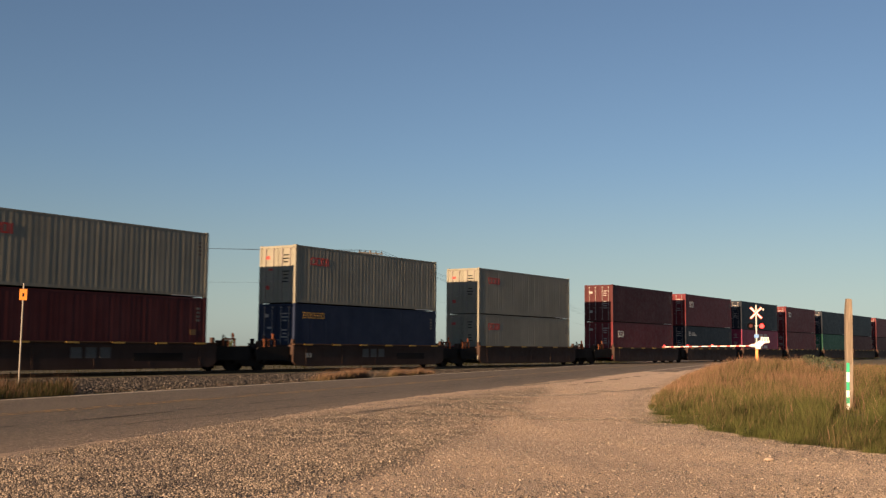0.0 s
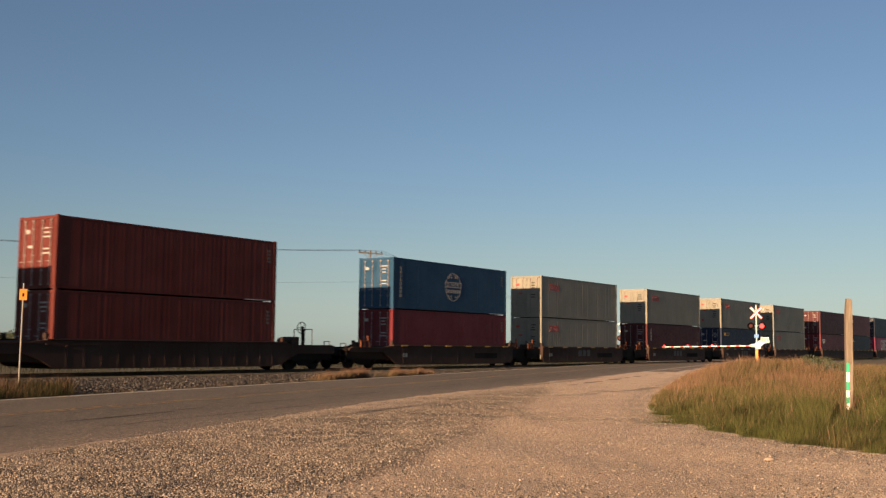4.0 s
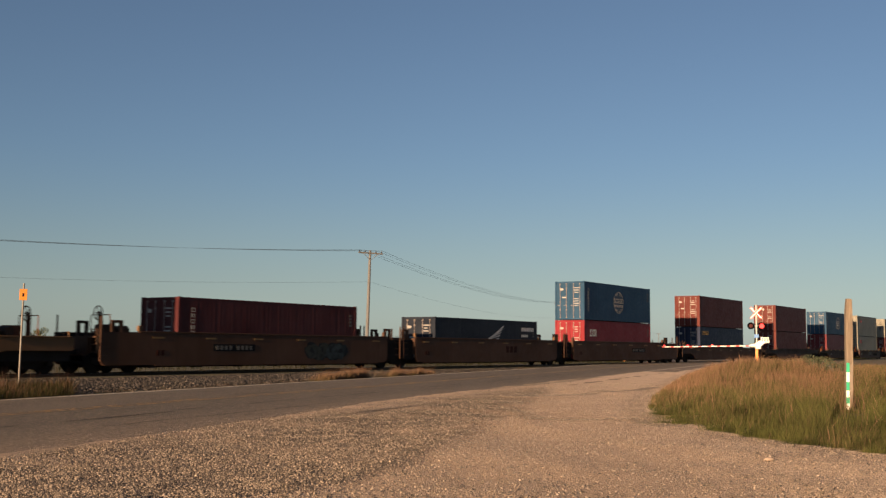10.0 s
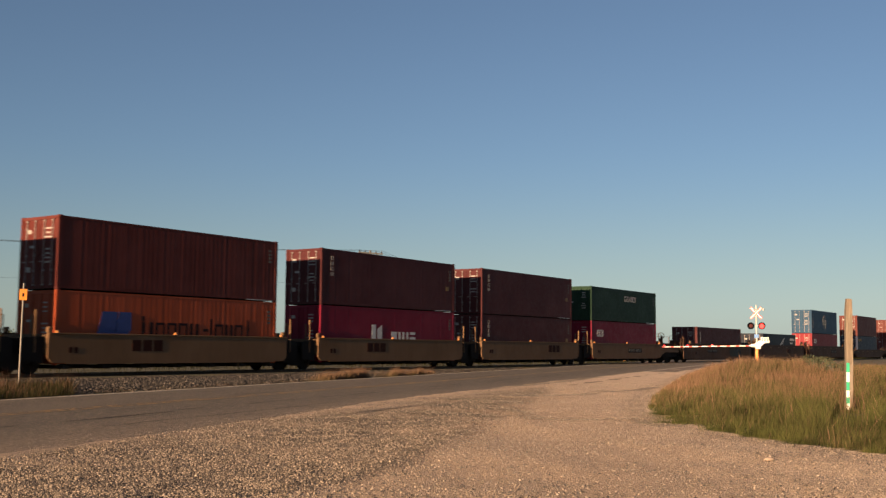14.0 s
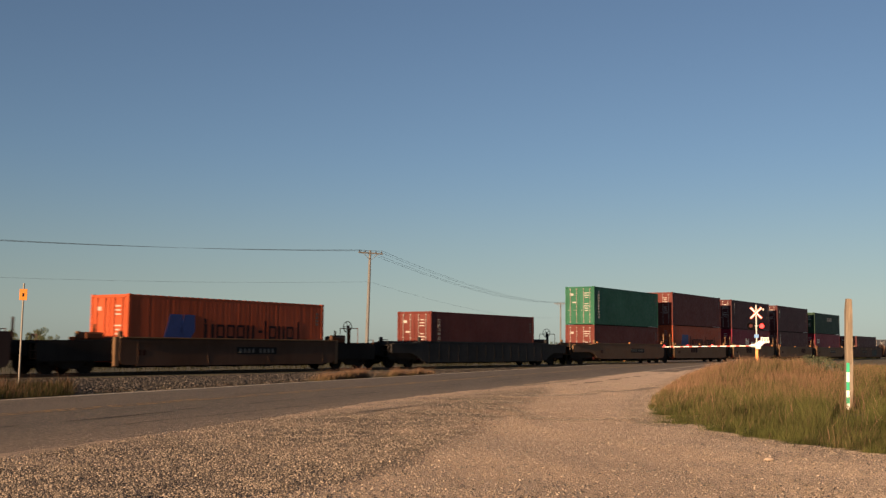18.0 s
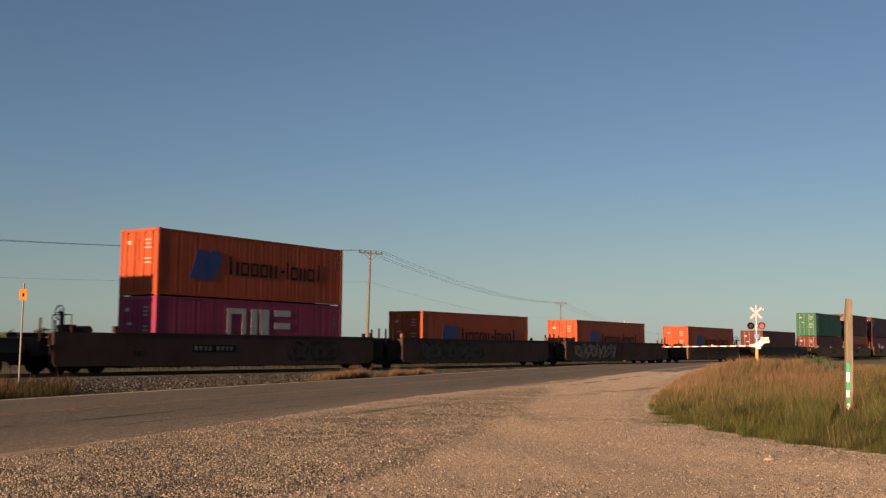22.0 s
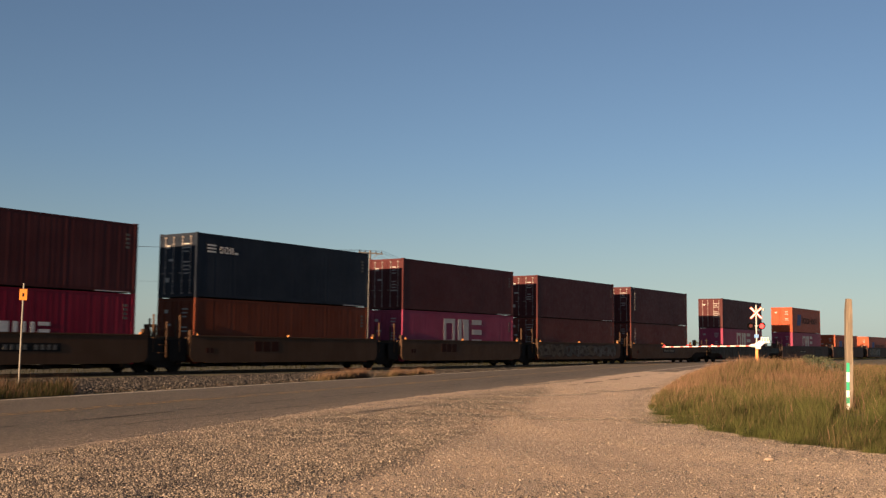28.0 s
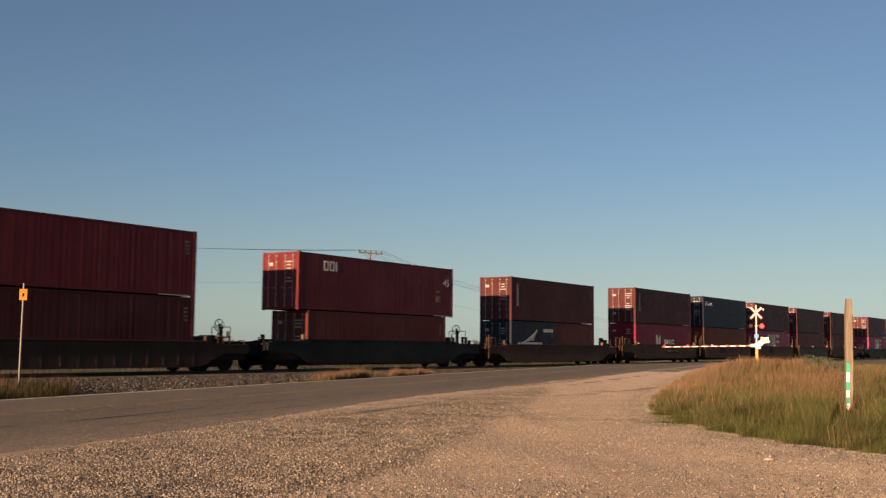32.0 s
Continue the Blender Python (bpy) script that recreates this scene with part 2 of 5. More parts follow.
def asphalt_material():
    m, t, p = nodes_of("worn_asphalt")
    tc = t.nodes.new("ShaderNodeTexCoord").outputs["Object"]
    c = mixed(t, ramp(t, noise_at(t, tc, 0.5, 4, 0.55, (1.3, 0.07, 1), radians(20.4)), 0.35, 0.65), (0.054, 0.045, 0.031), (0.082, 0.068, 0.048))
    c = mixed(t, ramp(t, noise_at(t, tc, 40, 3, 0.7), 0.45, 0.75), c, (0.13, 0.105, 0.074))
    c = mixed(t, ramp(t, noise_at(t, tc, 1.1, 7, 0.75), 0.52, 0.7, 0, 0.7), c, (0.05, 0.039, 0.031))
    c = mixed(t, ramp(t, noise_at(t, tc, 3.5, 6, 0.7, (1.5, 0.4, 1), radians(20.4)), 0.58, 0.68, 0, 0.5), c, (0.15, 0.115, 0.085))
    grit = t.nodes.new("ShaderNodeTexVoronoi")
    grit.inputs["Scale"].default_value = 34.0
    t.links.new(tc, grit.inputs["Vector"])
    sep = t.nodes.new("ShaderNodeSeparateColor")
    t.links.new(grit.outputs["Color"], sep.inputs[0])
    across = t.nodes.new("ShaderNodeVectorMath")
    across.operation = "DOT_PRODUCT"
    across.inputs[1].default_value = (RNX, RNY, 0)
    t.links.new(tc, across.inputs[0])
    uneven = t.nodes.new("ShaderNodeMath")
    uneven.operation = "MULTIPLY_ADD"
    uneven.inputs[1].default_value = 1.6
    t.links.new(noise_at(t, tc, 0.8, 5, 0.6), uneven.inputs[0])
    t.links.new(across.outputs["Value"], uneven.inputs[2])
    edge = ROAD_MID + ROAD_HALF
    # gravel dust carried from the yard onto the near lane
    dusty = t.nodes.new("ShaderNodeMath")
    dusty.operation = "MULTIPLY"
    t.links.new(ramp(t, uneven.outputs[0], edge - 0.9, edge + 1.5, 0.0, 0.9), dusty.inputs[0])
    t.links.new(ramp(t, sep.outputs[0], 0.15, 0.75, 0.15, 1.0), dusty.inputs[1])
    c = mixed(t, ramp(t, sep.outputs[1], 0.72, 0.95, 0.0, 0.75), c, (0.24, 0.185, 0.135))
    c = mixed(t, dusty.outputs[0], c, mixed(t, sep.outputs[2], (0.09, 0.07, 0.05), (0.42, 0.31, 0.215)))
    t.links.new(c, p.inputs["Base Color"])
    p.inputs["Roughness"].default_value = 0.9
    bumped(t, p, noise_at(t, tc, 38, 6, 0.8), 0.9, 0.022)
    return m


def worn_line(name, col, keep):
    m, t, p = nodes_of(name)
    tc = t.nodes.new("ShaderNodeTexCoord").outputs["Object"]
    c = mixed(t, ramp(t, noise_at(t, tc, 6, 6, 0.75), keep, keep + 0.12), col, (0.1, 0.085, 0.068))
    t.links.new(c, p.inputs["Base Color"])
    p.inputs["Roughness"].default_value = 0.85
    return m


SOIL, GRAVEL, ASPHALT = soil_material(), gravel_material(), asphalt_material()

gx = steps(-3500, 3500, -20, 34, 0.6, 1.22)
gy = steps(-3500, 4500, -6, 70, 0.6, 1.22)
gv = [(x, y, ground_height(x, y)) for y in gy for x in gx]
nxs = len(gx)
gf = [(j * nxs + i, j * nxs + i + 1, (j + 1) * nxs + i + 1, (j + 1) * nxs + i) for j in range(len(gy) - 1) for i in range(nxs - 1)]
ground = new("ground", raw_mesh("ground", gv, gf, SOIL))
for poly in ground.data.polygons:
    poly.use_smooth = True
tagged(ground, "flat dry prairie ground with weedy soil", "ground", kind="structure")


def yard_height(x, y):
    """The yard's surface: shallow ruts and a low shoulder that overlaps the asphalt's edge."""
    z = -0.012 + 0.03 * wobble(x, y, 0.45) + 0.016 * wobble(x, y, 1.7, 2)
    rut = wobble(x * 0.8 + y * 0.45, y * 0.12 - x * 0.05, 1.0, 12.0)
    z += 0.022 * ridge(x, y) + 0.025 * rut + 0.02 * coarse(x, y) * (wobble(x, y, 1.3, 30) + 0.7 * wobble(x, y, 3.1, 31))
    d = road_off(x, y) - ROAD_HALF
    if d < 1.6 and y < 55:
        k = min(1.0, max(0.0, (d - 0.6) / 1.0))
        z = z * k + 0.022 * (1 - k)
    return z


# ridges of loose stones that wheels have thrown up, with their half widths
RIDGES = (
    (((-1.7, 8.6), (-1.0, 9.6), (-0.45, 11.3), (0.1, 14.2), (0.7, 17.9)), 0.22),
    (((0.1, 24.3), (0.85, 22.5), (1.3, 20.3), (1.6, 17.7)), 0.3),
    (((2.2, 25.7), (3.8, 28.0), (6.6, 32.5)), 0.3),
    (((2.1, 17.5), (3.2, 18.2), (3.5, 16.7)), 0.3),
    (((1.1, 29.4), (4.2, 36.9), (10.3, 56)), 0.35),
    (((-1.5, 17.2), (-0.65, 19.0), (0.5, 19.4)), 0.3),
)


def belt_edge(y):
    """The x at which the belt of loose stones gives way to the packed lane."""
    pts = ((0, -7.0), (8.0, -2.0), (9.6, -1.0), (11.3, -0.4), (14.2, 0.15), (17.9, 0.85), (22, 1.5), (40, 4.5), (90, 14))
    for (y0, x0), (y1, x1) in zip(pts, pts[1:]):
        if y <= y1:
            return x0 + (x1 - x0) * (y - y0) / (y1 - y0)
    return 14


def ridge(x, y):
    """1 on the crest of a thrown-up ridge of stones, falling to 0 beside it."""
    k = 0.0
    for line, w2 in RIDGES if 7 < y < 58 and -3 < x < 13 else ():
        for (x0, y0), (x1, y1) in zip(line, line[1:]):
            f = ((x - x0) * (x1 - x0) + (y - y0) * (y1 - y0)) / ((x1 - x0) ** 2 + (y1 - y0) ** 2)
            f = min(1.0, max(0.0, f))
            q = (x - x0 - f * (x1 - x0)) ** 2 + (y - y0 - f * (y1 - y0)) ** 2
            if q < 9 * w2 * w2:
                k = max(k, math.exp(-q / (w2 * w2)))
    return k


def coarse(x, y):
    """How much loose coarse gravel lies here: thick along the road's edge, thin in the wheel tracks."""
    d = road_off(x, y) - ROAD_HALF
    w = 0.9 + 0.13 * max(0.0, 38 - y)
    k = math.exp(-((d - 0.65 * w) / (0.62 * w)) ** 2) * min(1.0, max(0.25, (40 - y) / 14))
    k *= 1 - 0.86 * min(1.0, max(0.0, (x - belt_edge(y)) / 0.5))
    k = max(k, 0.36 * math.exp(-((x - grass_edge(y) + 0.35) / 0.4) ** 2))
    k = max(k, 0.8 * ridge(x, y))
    k = max(k, 0.3 * max(0.0, wobble(x * 0.55 + y * 0.35, x * -0.12 + y * 0.2, 0.9, 12.0)))
    return 0.07 + 0.93 * k * (0.75 + 0.5 * wobble(x, y, 0.8, 21.0))


def build_yard():
    """The gravel yard between the road and the grass."""
    verts, faces = [], []
    rows = list(np.arange(-56, -34, 1.0)) + list(np.arange(-34, -4, 0.14)) + list(np.arange(-4, 40, 0.4))
    across, d = [0.0], 0.13
    while across[-1] < 44:
        across.append(across[-1] + d)
        d *= 1.0 if across[-1] < 13 else 1.07
    cols, kept = len(across), []
    for i, a in enumerate(rows):
        o0 = ROAD_HALF - 0.28 + 1.0 * min(1.0, max(0.0, (-13 - a) / 10)) + 0.2 * wobble(a, 0, 0.35, 7) + 0.12 * wobble(a, 0, 1.7, 8)
        for j, o in enumerate(across):
            p = on_road(a, o0 + o)
            inside = o < 0.6 or p.x < grass_edge(p.y) + 0.7 + 0.4 * wobble(p.x, p.y, 0.5, 9)
            kept.append(inside)
            verts.append((p.x, p.y, yard_height(p.x, p.y) if inside else -0.2))
            if i and j:
                k = i * cols + j
                quad_of = (k - cols - 1, k - cols, k, k - 1)
                if all(kept[q] for q in quad_of):
                    faces.append(quad_of)
    ob = new("gravel_yard", raw_mesh("gravel_yard", verts, faces, GRAVEL))
    at = ob.data.attributes.new("loose", "FLOAT", "POINT")
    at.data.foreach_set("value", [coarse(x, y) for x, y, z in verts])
    for poly in ob.data.polygons:
        poly.use_smooth = True
    return tagged(ob, "pale crushed gravel yard with wheel ruts", "gravel", kind="structure")


yard = build_yard()


def strip(name, a0, a1, o0, o1, z, material, rag=0.0, step=1.0, thick=0.0):
    """A band along the road, with ragged edges."""
    n = max(2, int((a1 - a0) / step))
    verts, faces = [], []
    for i in range(n + 1):
        a = a0 + (a1 - a0) * i / n
        r0 = rag * wobble(a, o0, 0.7, 3.0) + rag * 0.5 * wobble(a, o0, 2.3, 5.0)
        r1 = rag * wobble(a, o1, 0.7, 8.0) + rag * 0.5 * wobble(a, o1, 2.3, 6.0)
        verts += [on_road(a, o0 + r0, z), on_road(a, (o0 + o1) / 2, z + (0.014 if thick else 0.0)), on_road(a, o1 + r1, z)]
        if i:
            k = 3 * i
            faces += [(k - 3, k - 2, k + 1, k), (k - 2, k - 1, k + 2, k + 1)]
    if thick:
        base = len(verts)
        for i in range(n + 1):
            verts += [verts[3 * i] + Vector((-RNX * 0.12, -RNY * 0.12, -thick)), verts[3 * i + 2] + Vector((RNX * 0.12, RNY * 0.12, -thick))]
            if i:
                k, b = 3 * i, base + 2 * i
                faces += [(b - 2, k - 3, k, b), (k - 1, b - 1, b + 1, k + 2)]
    return new(name, raw_mesh(name, [tuple(v) for v in verts], faces, material))


road = tagged(strip("road", -420, 900, -ROAD_HALF, ROAD_HALF + 1.1, 0.006, ASPHALT, 0.09, 0.8, 0.09), "two-lane worn grey asphalt road with cracks", "road", kind="structure")
LINE_WHITE, LINE_YELLOW = worn_line("worn_white_line", (0.62, 0.55, 0.44), 0.6), worn_line("worn_yellow_line", (0.45, 0.25, 0.06), 0.42)
for nm, o, w, mat in (("edge_line", -ROAD_HALF + 0.17, 0.15, LINE_WHITE), ("edge_line", ROAD_HALF - 0.22, 0.12, LINE_WHITE), ("centre_line", -0.25, 0.11, LINE_YELLOW), ("centre_line", 0.02, 0.11, LINE_YELLOW)):
    ln = strip(nm, 14 if o > 3 else -120, 300, o - w / 2, o + w / 2, 0.011 + 0.014 * (1 - abs(o - 0.55) / 4.25), mat, 0.012, 1.0)
    ln.parent = road
CRACK = plain("crack_filler", (0.014, 0.012, 0.011), 0.9, gloss=0.1)
rng = random.Random(5)


def crack(a, o, heading, length, w):
    verts, faces = [], []
    n, gap = int(length / 0.25), 0
    for i in range(n + 1):
        a += 0.25 * math.cos(heading)
        o += 0.25 * math.sin(heading) + rng.uniform(-0.035, 0.035)
        ww = w * (0.26 + 0.3 * wobble(a, o, 1.4, 40.0) + rng.uniform(-0.06, 0.06))
        p = on_road(a, o, 0.01 + 0.014 * (1 - abs(o - 0.55) / 4.25))
        verts += [tuple(p + Vector((RNX, RNY, 0)) * ww), tuple(p - Vector((RNX, RNY, 0)) * ww)]
        if rng.random() < 0.07:
            gap = rng.randint(2, 6)
        gap -= 1
        if i and gap < 0:
            k = 2 * i
            faces.append((k - 2, k - 1, k + 1, k))
    ob = new("crack", raw_mesh("crack", verts, faces, CRACK))
    ob.parent = road


for o, a0, a1, w in ((1.75, -27, -20, 0.08), (1.6, -19.5, -11, 0.075), (1.45, -9.5, -3, 0.075), (1.5, -1, 8, 0.07), (1.2, 10, 26, 0.07), (-0.75, -14, -9, 0.055), (-0.7, -5.5, -2.5, 0.07), (-0.8, 1, 9, 0.06),
                     (-2.2, -20, -9, 0.045), (-2.1, 2, 14, 0.05), (2.9, -24, -14, 0.05), (0.5, -26, -16, 0.04)):
    crack(a0, o, 0.0, a1 - a0, w)
for a in (-24, -17.5, -11, -4, 4, 13, 24):
    crack(a, -3.3, 1.5 + rng.uniform(-0.15, 0.15), 6.4, 0.035)


# ---- railway bed, rails and sleepers ----
def build_railway():
    m, t, p = nodes_of("ballast_bed")
    tc = t.nodes.new("ShaderNodeTexCoord").outputs["Object"]
    v = t.nodes.new("ShaderNodeTexVoronoi")
    v.inputs["Scale"].default_value = 16.0
    t.links.new(tc, v.inputs["Vector"])
    sep = t.nodes.new("ShaderNodeSeparateColor")
    t.links.new(v.outputs["Color"], sep.inputs[0])
    # near black: dirty ballast, plus the shade beneath the train put into colour
    c = mixed(t, sep.outputs[0], (0.01, 0.0085, 0.0075), (0.045, 0.038, 0.032))
    c = mixed(t, ramp(t, noise_at(t, tc, 0.5, 5), 0.45, 0.7), c, (0.02, 0.015, 0.012))
    t.links.new(c, p.inputs["Base Color"])
    p.inputs["Roughness"].default_value = 0.95
    bumped(t, p, v.outputs["Distance"], 0.9, 0.05)
    prof = ((-3.6, -0.16), (-2.9, -0.1), (-1.7, 0.0), (1.7, 0.0), (2.9, -0.1), (3.6, -0.16))
    verts, faces = [], []
    stations = list(np.arange(-60, 180, 1.5))
    stations = [-900, -300, -120] + stations + [220, 400, 900, 1800]
    for i, s in enumerate(stations):
        for q, (o, z) in enumerate(prof):
            w = on_track(s, -o, 0).translation
            near_cross = abs(road_off(w.x, w.y)) < ROAD_HALF + 1.2
            verts.append((w.x, w.y, -0.035 if near_cross else RAIL - 0.19 + z + 0.03 * wobble(s, o, 0.8)))
            if i and q:
                k = i * 6 + q
                faces.append((k - 7, k - 6, k, k - 1))
    bed = tagged(new("ballast_bed", raw_mesh("ballast_bed", verts, faces, m)), "grey crushed-stone railway ballast bed", "ballast", kind="structure")

    track = new("railway_track")
    track.matrix_world = on_track(0, 0, 0)
    tagged(track, "straight steel railway track on timber sleepers", "railway track", kind="structure")
    for y in (-0.755, 0.755):
        bm = bmesh.new()
        for cy, cz, w, h in ((0, -0.02, 0.07, 0.04), (0, -0.09, 0.02, 0.11), (0, -0.155, 0.14, 0.03)):
            box(bm, 450, y + cy, cz, 2700, w, h)
        part("rail", bm, RAIL_STEEL, track)
    tie = paint("creosoted_timber", (0.055, 0.04, 0.03), 0.85, 0.5, 0.1)
    bm = bmesh.new()
    box(bm, 0, 0, 0, 0.23, 2.6, 0.1, 0.012)
    me = mesh_of("sleeper", bm)
    for i in range(290):
        s = 2 + i * 0.52
        w = on_track(s, 0, 0).translation
        if abs(road_off(w.x, w.y)) > ROAD_HALF + 0.9:
            piece("sleeper", me, tie, track, (s, 0, -0.215))
    timber = paint("crossing_timber", (0.1, 0.08, 0.065), 0.85, 0.5, 0.05)
    for y, w in ((-1.25, 0.8), (-0.35, 0.55), (0.35, 0.55), (1.25, 0.8)):
        for s in range(74, 114, 3):
            bm = bmesh.new()
            box(bm, s + 1.5, y, -0.045, 2.96, w, 0.07, 0.01)
            part("crossing_panel", bm, timber, track)
    return bed, track


build_railway()


# ---- shipping containers ----
WIDTH = 2.438
MESHES = {}


def cached(key, make):
    if key not in MESHES:
        MESHES[key] = make()
    return MESHES[key]


def frame_mesh(L, H):
    bm = bmesh.new()
    hx, hy = L / 2, WIDTH / 2
    for sx in (-1, 1):
        for sy in (-1, 1):
            box(bm, sx * (hx - 0.08), sy * (hy - 0.055), H / 2, 0.155, 0.105, H - 0.22)
        box(bm, sx * (hx - 0.06), 0, H - 0.085, 0.11, WIDTH - 0.34, 0.12)
        box(bm, sx * (hx - 0.06), 0, 0.11, 0.11, WIDTH - 0.34, 0.12)
    for sy in (-1, 1):
        box(bm, 0, sy * (hy - 0.035), H - 0.06, L - 0.34, 0.06, 0.07)
        box(bm, 0, sy * (hy - 0.03), 0.115, L - 0.34, 0.05, 0.12)
    return mesh_of("frame", bm)


def side_mesh(L, H, bold):
    """Trapezoidal corrugated sheet with an inner face, facing -y."""
    pitch, depth = 0.278, (0.013 if bold else 0.005)
    xs, x, k, deep, rr = [], -L / 2 + 0.16, 0, depth, random.Random(round(L * 100 + H * 10))
    while x < L / 2 - 0.17:
        if k % 4 == 2:
            deep = depth * (rr.uniform(0.25, 1.5) if bold else rr.uniform(0.3, 1.0))
        xs.append((x, deep if k % 4 in (2, 3) else rr.uniform(0.0, 0.004)))
        x += (0.07, 0.068, 0.072, 0.068)[k % 4]
        k += 1
    xs.append((L / 2 - 0.16, 0.0))
    z0, z1 = 0.165, H - 0.09
    verts, faces = [], []
    for x, d in xs:
        verts += [(x, d, z0), (x, d, z1), (x, 1.5 * depth + 0.004, z0), (x, 1.5 * depth + 0.004, z1)]
    for i in range(1, len(xs)):
        a, b = 4 * (i - 1), 4 * i
        faces += [(a, b, b + 1, a + 1), (a + 2, a + 3, b + 3, b + 2), (a + 1, b + 1, b + 3, a + 3), (a, a + 2, b + 2, b)]
    me = bpy.data.meshes.new("side_wall")
    me.from_pydata(verts, [], faces)
    me.materials.append(None)
    return me


def roof_mesh(L):
    bm = bmesh.new()
    box(bm, 0, 0, -0.03, L - 0.25, WIDTH - 0.14, 0.02)
    n = int(L / 0.42)
    for i in range(n):
        box(bm, -L / 2 + 0.35 + i * (L - 0.7) / (n - 1), 0, -0.012, 0.2, WIDTH - 0.4, 0.018)
    return mesh_of("roof", bm)


def end_mesh(H):
    bm = bmesh.new()
    box(bm, 0.03, 0, H / 2, 0.03, WIDTH - 0.22, H - 0.26)
    for i in range(9):
        box(bm, 0.05, -0.98 + i * 0.245, H / 2, 0.03, 0.11, H - 0.3)
    return mesh_of("front_wall", bm)


def door_mesh(H):
    """One door leaf with pressed panels, facing -x."""
    bm = bmesh.new()
    w = WIDTH / 2 - 0.115
    box(bm, 0.02, 0, H / 2, 0.04, w, H - 0.3)
    n = 4
    hh = (H - 0.5) / n
    for i in range(n):
        box(bm, -0.008, 0, 0.25 + hh * (i + 0.5), 0.02, w - 0.16, hh - 0.12, 0.006)
    for y in (-w / 2 + 0.03, w / 2 - 0.03):
        box(bm, -0.006, y, H / 2, 0.016, 0.05, H - 0.34)
    for i in range(4):
        box(bm, -0.012, w / 2 - 0.02, 0.4 + i * (H - 0.8) / 3, 0.03, 0.09, 0.1)
    return mesh_of("door", bm)


def bar_mesh(H):
    bm = bmesh.new()
    rod(bm, (0, 0, 0.16), (0, 0, H - 0.14), 0.019, 6)
    for z in (0.2, 0.75, 1.35, H - 0.5, H - 0.2):
        box(bm, 0.01, 0, z, 0.05, 0.1, 0.05)
    box(bm, -0.02, 0.11, 1.1, 0.02, 0.22, 0.03)
    return mesh_of("locking_bar", bm)


def casting_mesh():
    bm = bmesh.new()
    box(bm, 0, 0, 0, 0.178, 0.162, 0.118, 0.012)
    return mesh_of("corner_casting", bm)


def quad(bm, pts, y=-0.003, t=0.006):
    prism(bm, pts, y - t, y)


def blocks(bm, u, v, widths, h, gap=0.1, holes=""):
    """A row of solid or hollow blocks."""
    for i, w in enumerate(widths):
        if i < len(holes) and holes[i] == "o":
            s = min(0.22 * w, 0.17 * h)
            for a, b, c, d in ((0, 0, w, s), (0, h - s, w, s), (0, s, s, h - 2 * s), (w - s, s, s, h - 2 * s)):
                quad(bm, ((u + a, v + b), (u + a + c, v + b), (u + a + c, v + b + d), (u + a, v + b + d)))
        elif i < len(holes) and holes[i] == "=":
            for k in range(3):
                z = v + k * h * 0.4
                quad(bm, ((u, z), (u + w, z), (u + w, z + h * 0.2), (u, z + h * 0.2)))
        elif i < len(holes) and holes[i] == "|":
            for k in (0, 0.68):
                quad(bm, ((u + k * w, v), (u + (k + 0.32) * w, v), (u + (k + 0.32) * w, v + h), (u + k * w, v + h)))
        else:
            quad(bm, ((u, v), (u + w, v), (u + w, v + h), (u, v + h)))
        u += w + gap


def ring(bm, u, v, r, w, seg=28):
    for i in range(seg):
        a, b = 2 * math.pi * i / seg, 2 * math.pi * (i + 1) / seg
        quad(bm, tuple((u + q * math.cos(x), v + q * math.sin(x)) for q, x in ((r - w, a), (r, a), (r, b), (r - w, b))))


def marks_for(style, H, L):
    """Plain shapes that stand for a shipping line's lettering: (colour, mesh maker) pairs. u runs from the door end."""
    out = []

    def add(colour, fn):
        bm = bmesh.new()
        fn(bm)
        bmesh.ops.remove_doubles(bm, verts=bm.verts, dist=0.0005)
        bm.verts.index_update()
        bm.faces.index_update()
        left = set(bm.verts)
        while left:                      # every separate stroke becomes a part of its own
            seed = left.pop()
            group, queue = {seed}, [seed]
            while queue:
                for e in queue.pop().link_edges:
                    for v in e.verts:
                        if v not in group:
                            group.add(v)
                            queue.append(v)
            left -= group
            order = sorted(group, key=lambda v: v.index)
            num = {v: i for i, v in enumerate(order)}
            faces = {f for v in group for f in v.link_faces}
            me = bpy.data.meshes.new("logo")
            me.from_pydata([tuple(v.co) for v in order], [], [[num[v] for v in f.verts] for f in sorted(faces, key=lambda f: f.index)])
            me.materials.append(None)
            out.append((colour, me))
        bm.free()

    def column(bm, u, v0, v1, n, w=0.24):
        h = (v1 - v0) / n
        for i in range(n):
            blocks(bm, u, v0 + i * h, (w,), h * 0.68, holes="o" if i % 2 else "|")
    if style == "rings":
        add("red", lambda bm: blocks(bm, 1.15, H - 0.95, (0.36, 0.4, 0.3, 0.1), 0.4, 0.06, "ooo"))
    elif style == "globe":
        def globe(bm):
            ring(bm, 6.0, 1.5, 0.84, 0.035)
            for w in (0.3, 0.62):
                for i in range(20):
                    a, b = 2 * math.pi * i / 20, 2 * math.pi * (i + 1) / 20
                    if abs(math.sin(a)) > 0.5 and abs(math.sin(b)) > 0.5:
                        quad(bm, tuple((6.0 + q * w * math.cos(x), 1.5 + 0.84 * math.sin(x)) for q, x in ((0.94, a), (1.06, a), (1.06, b), (0.94, b))))
            blocks(bm, 5.12, 1.46, (0.3, 0.32, 0.26, 0.3, 0.32), 0.34, 0.065, "oo=oo")
            blocks(bm, 5.2, 1.14, (0.13,) * 8, 0.2, 0.075)
        add("faded", globe)
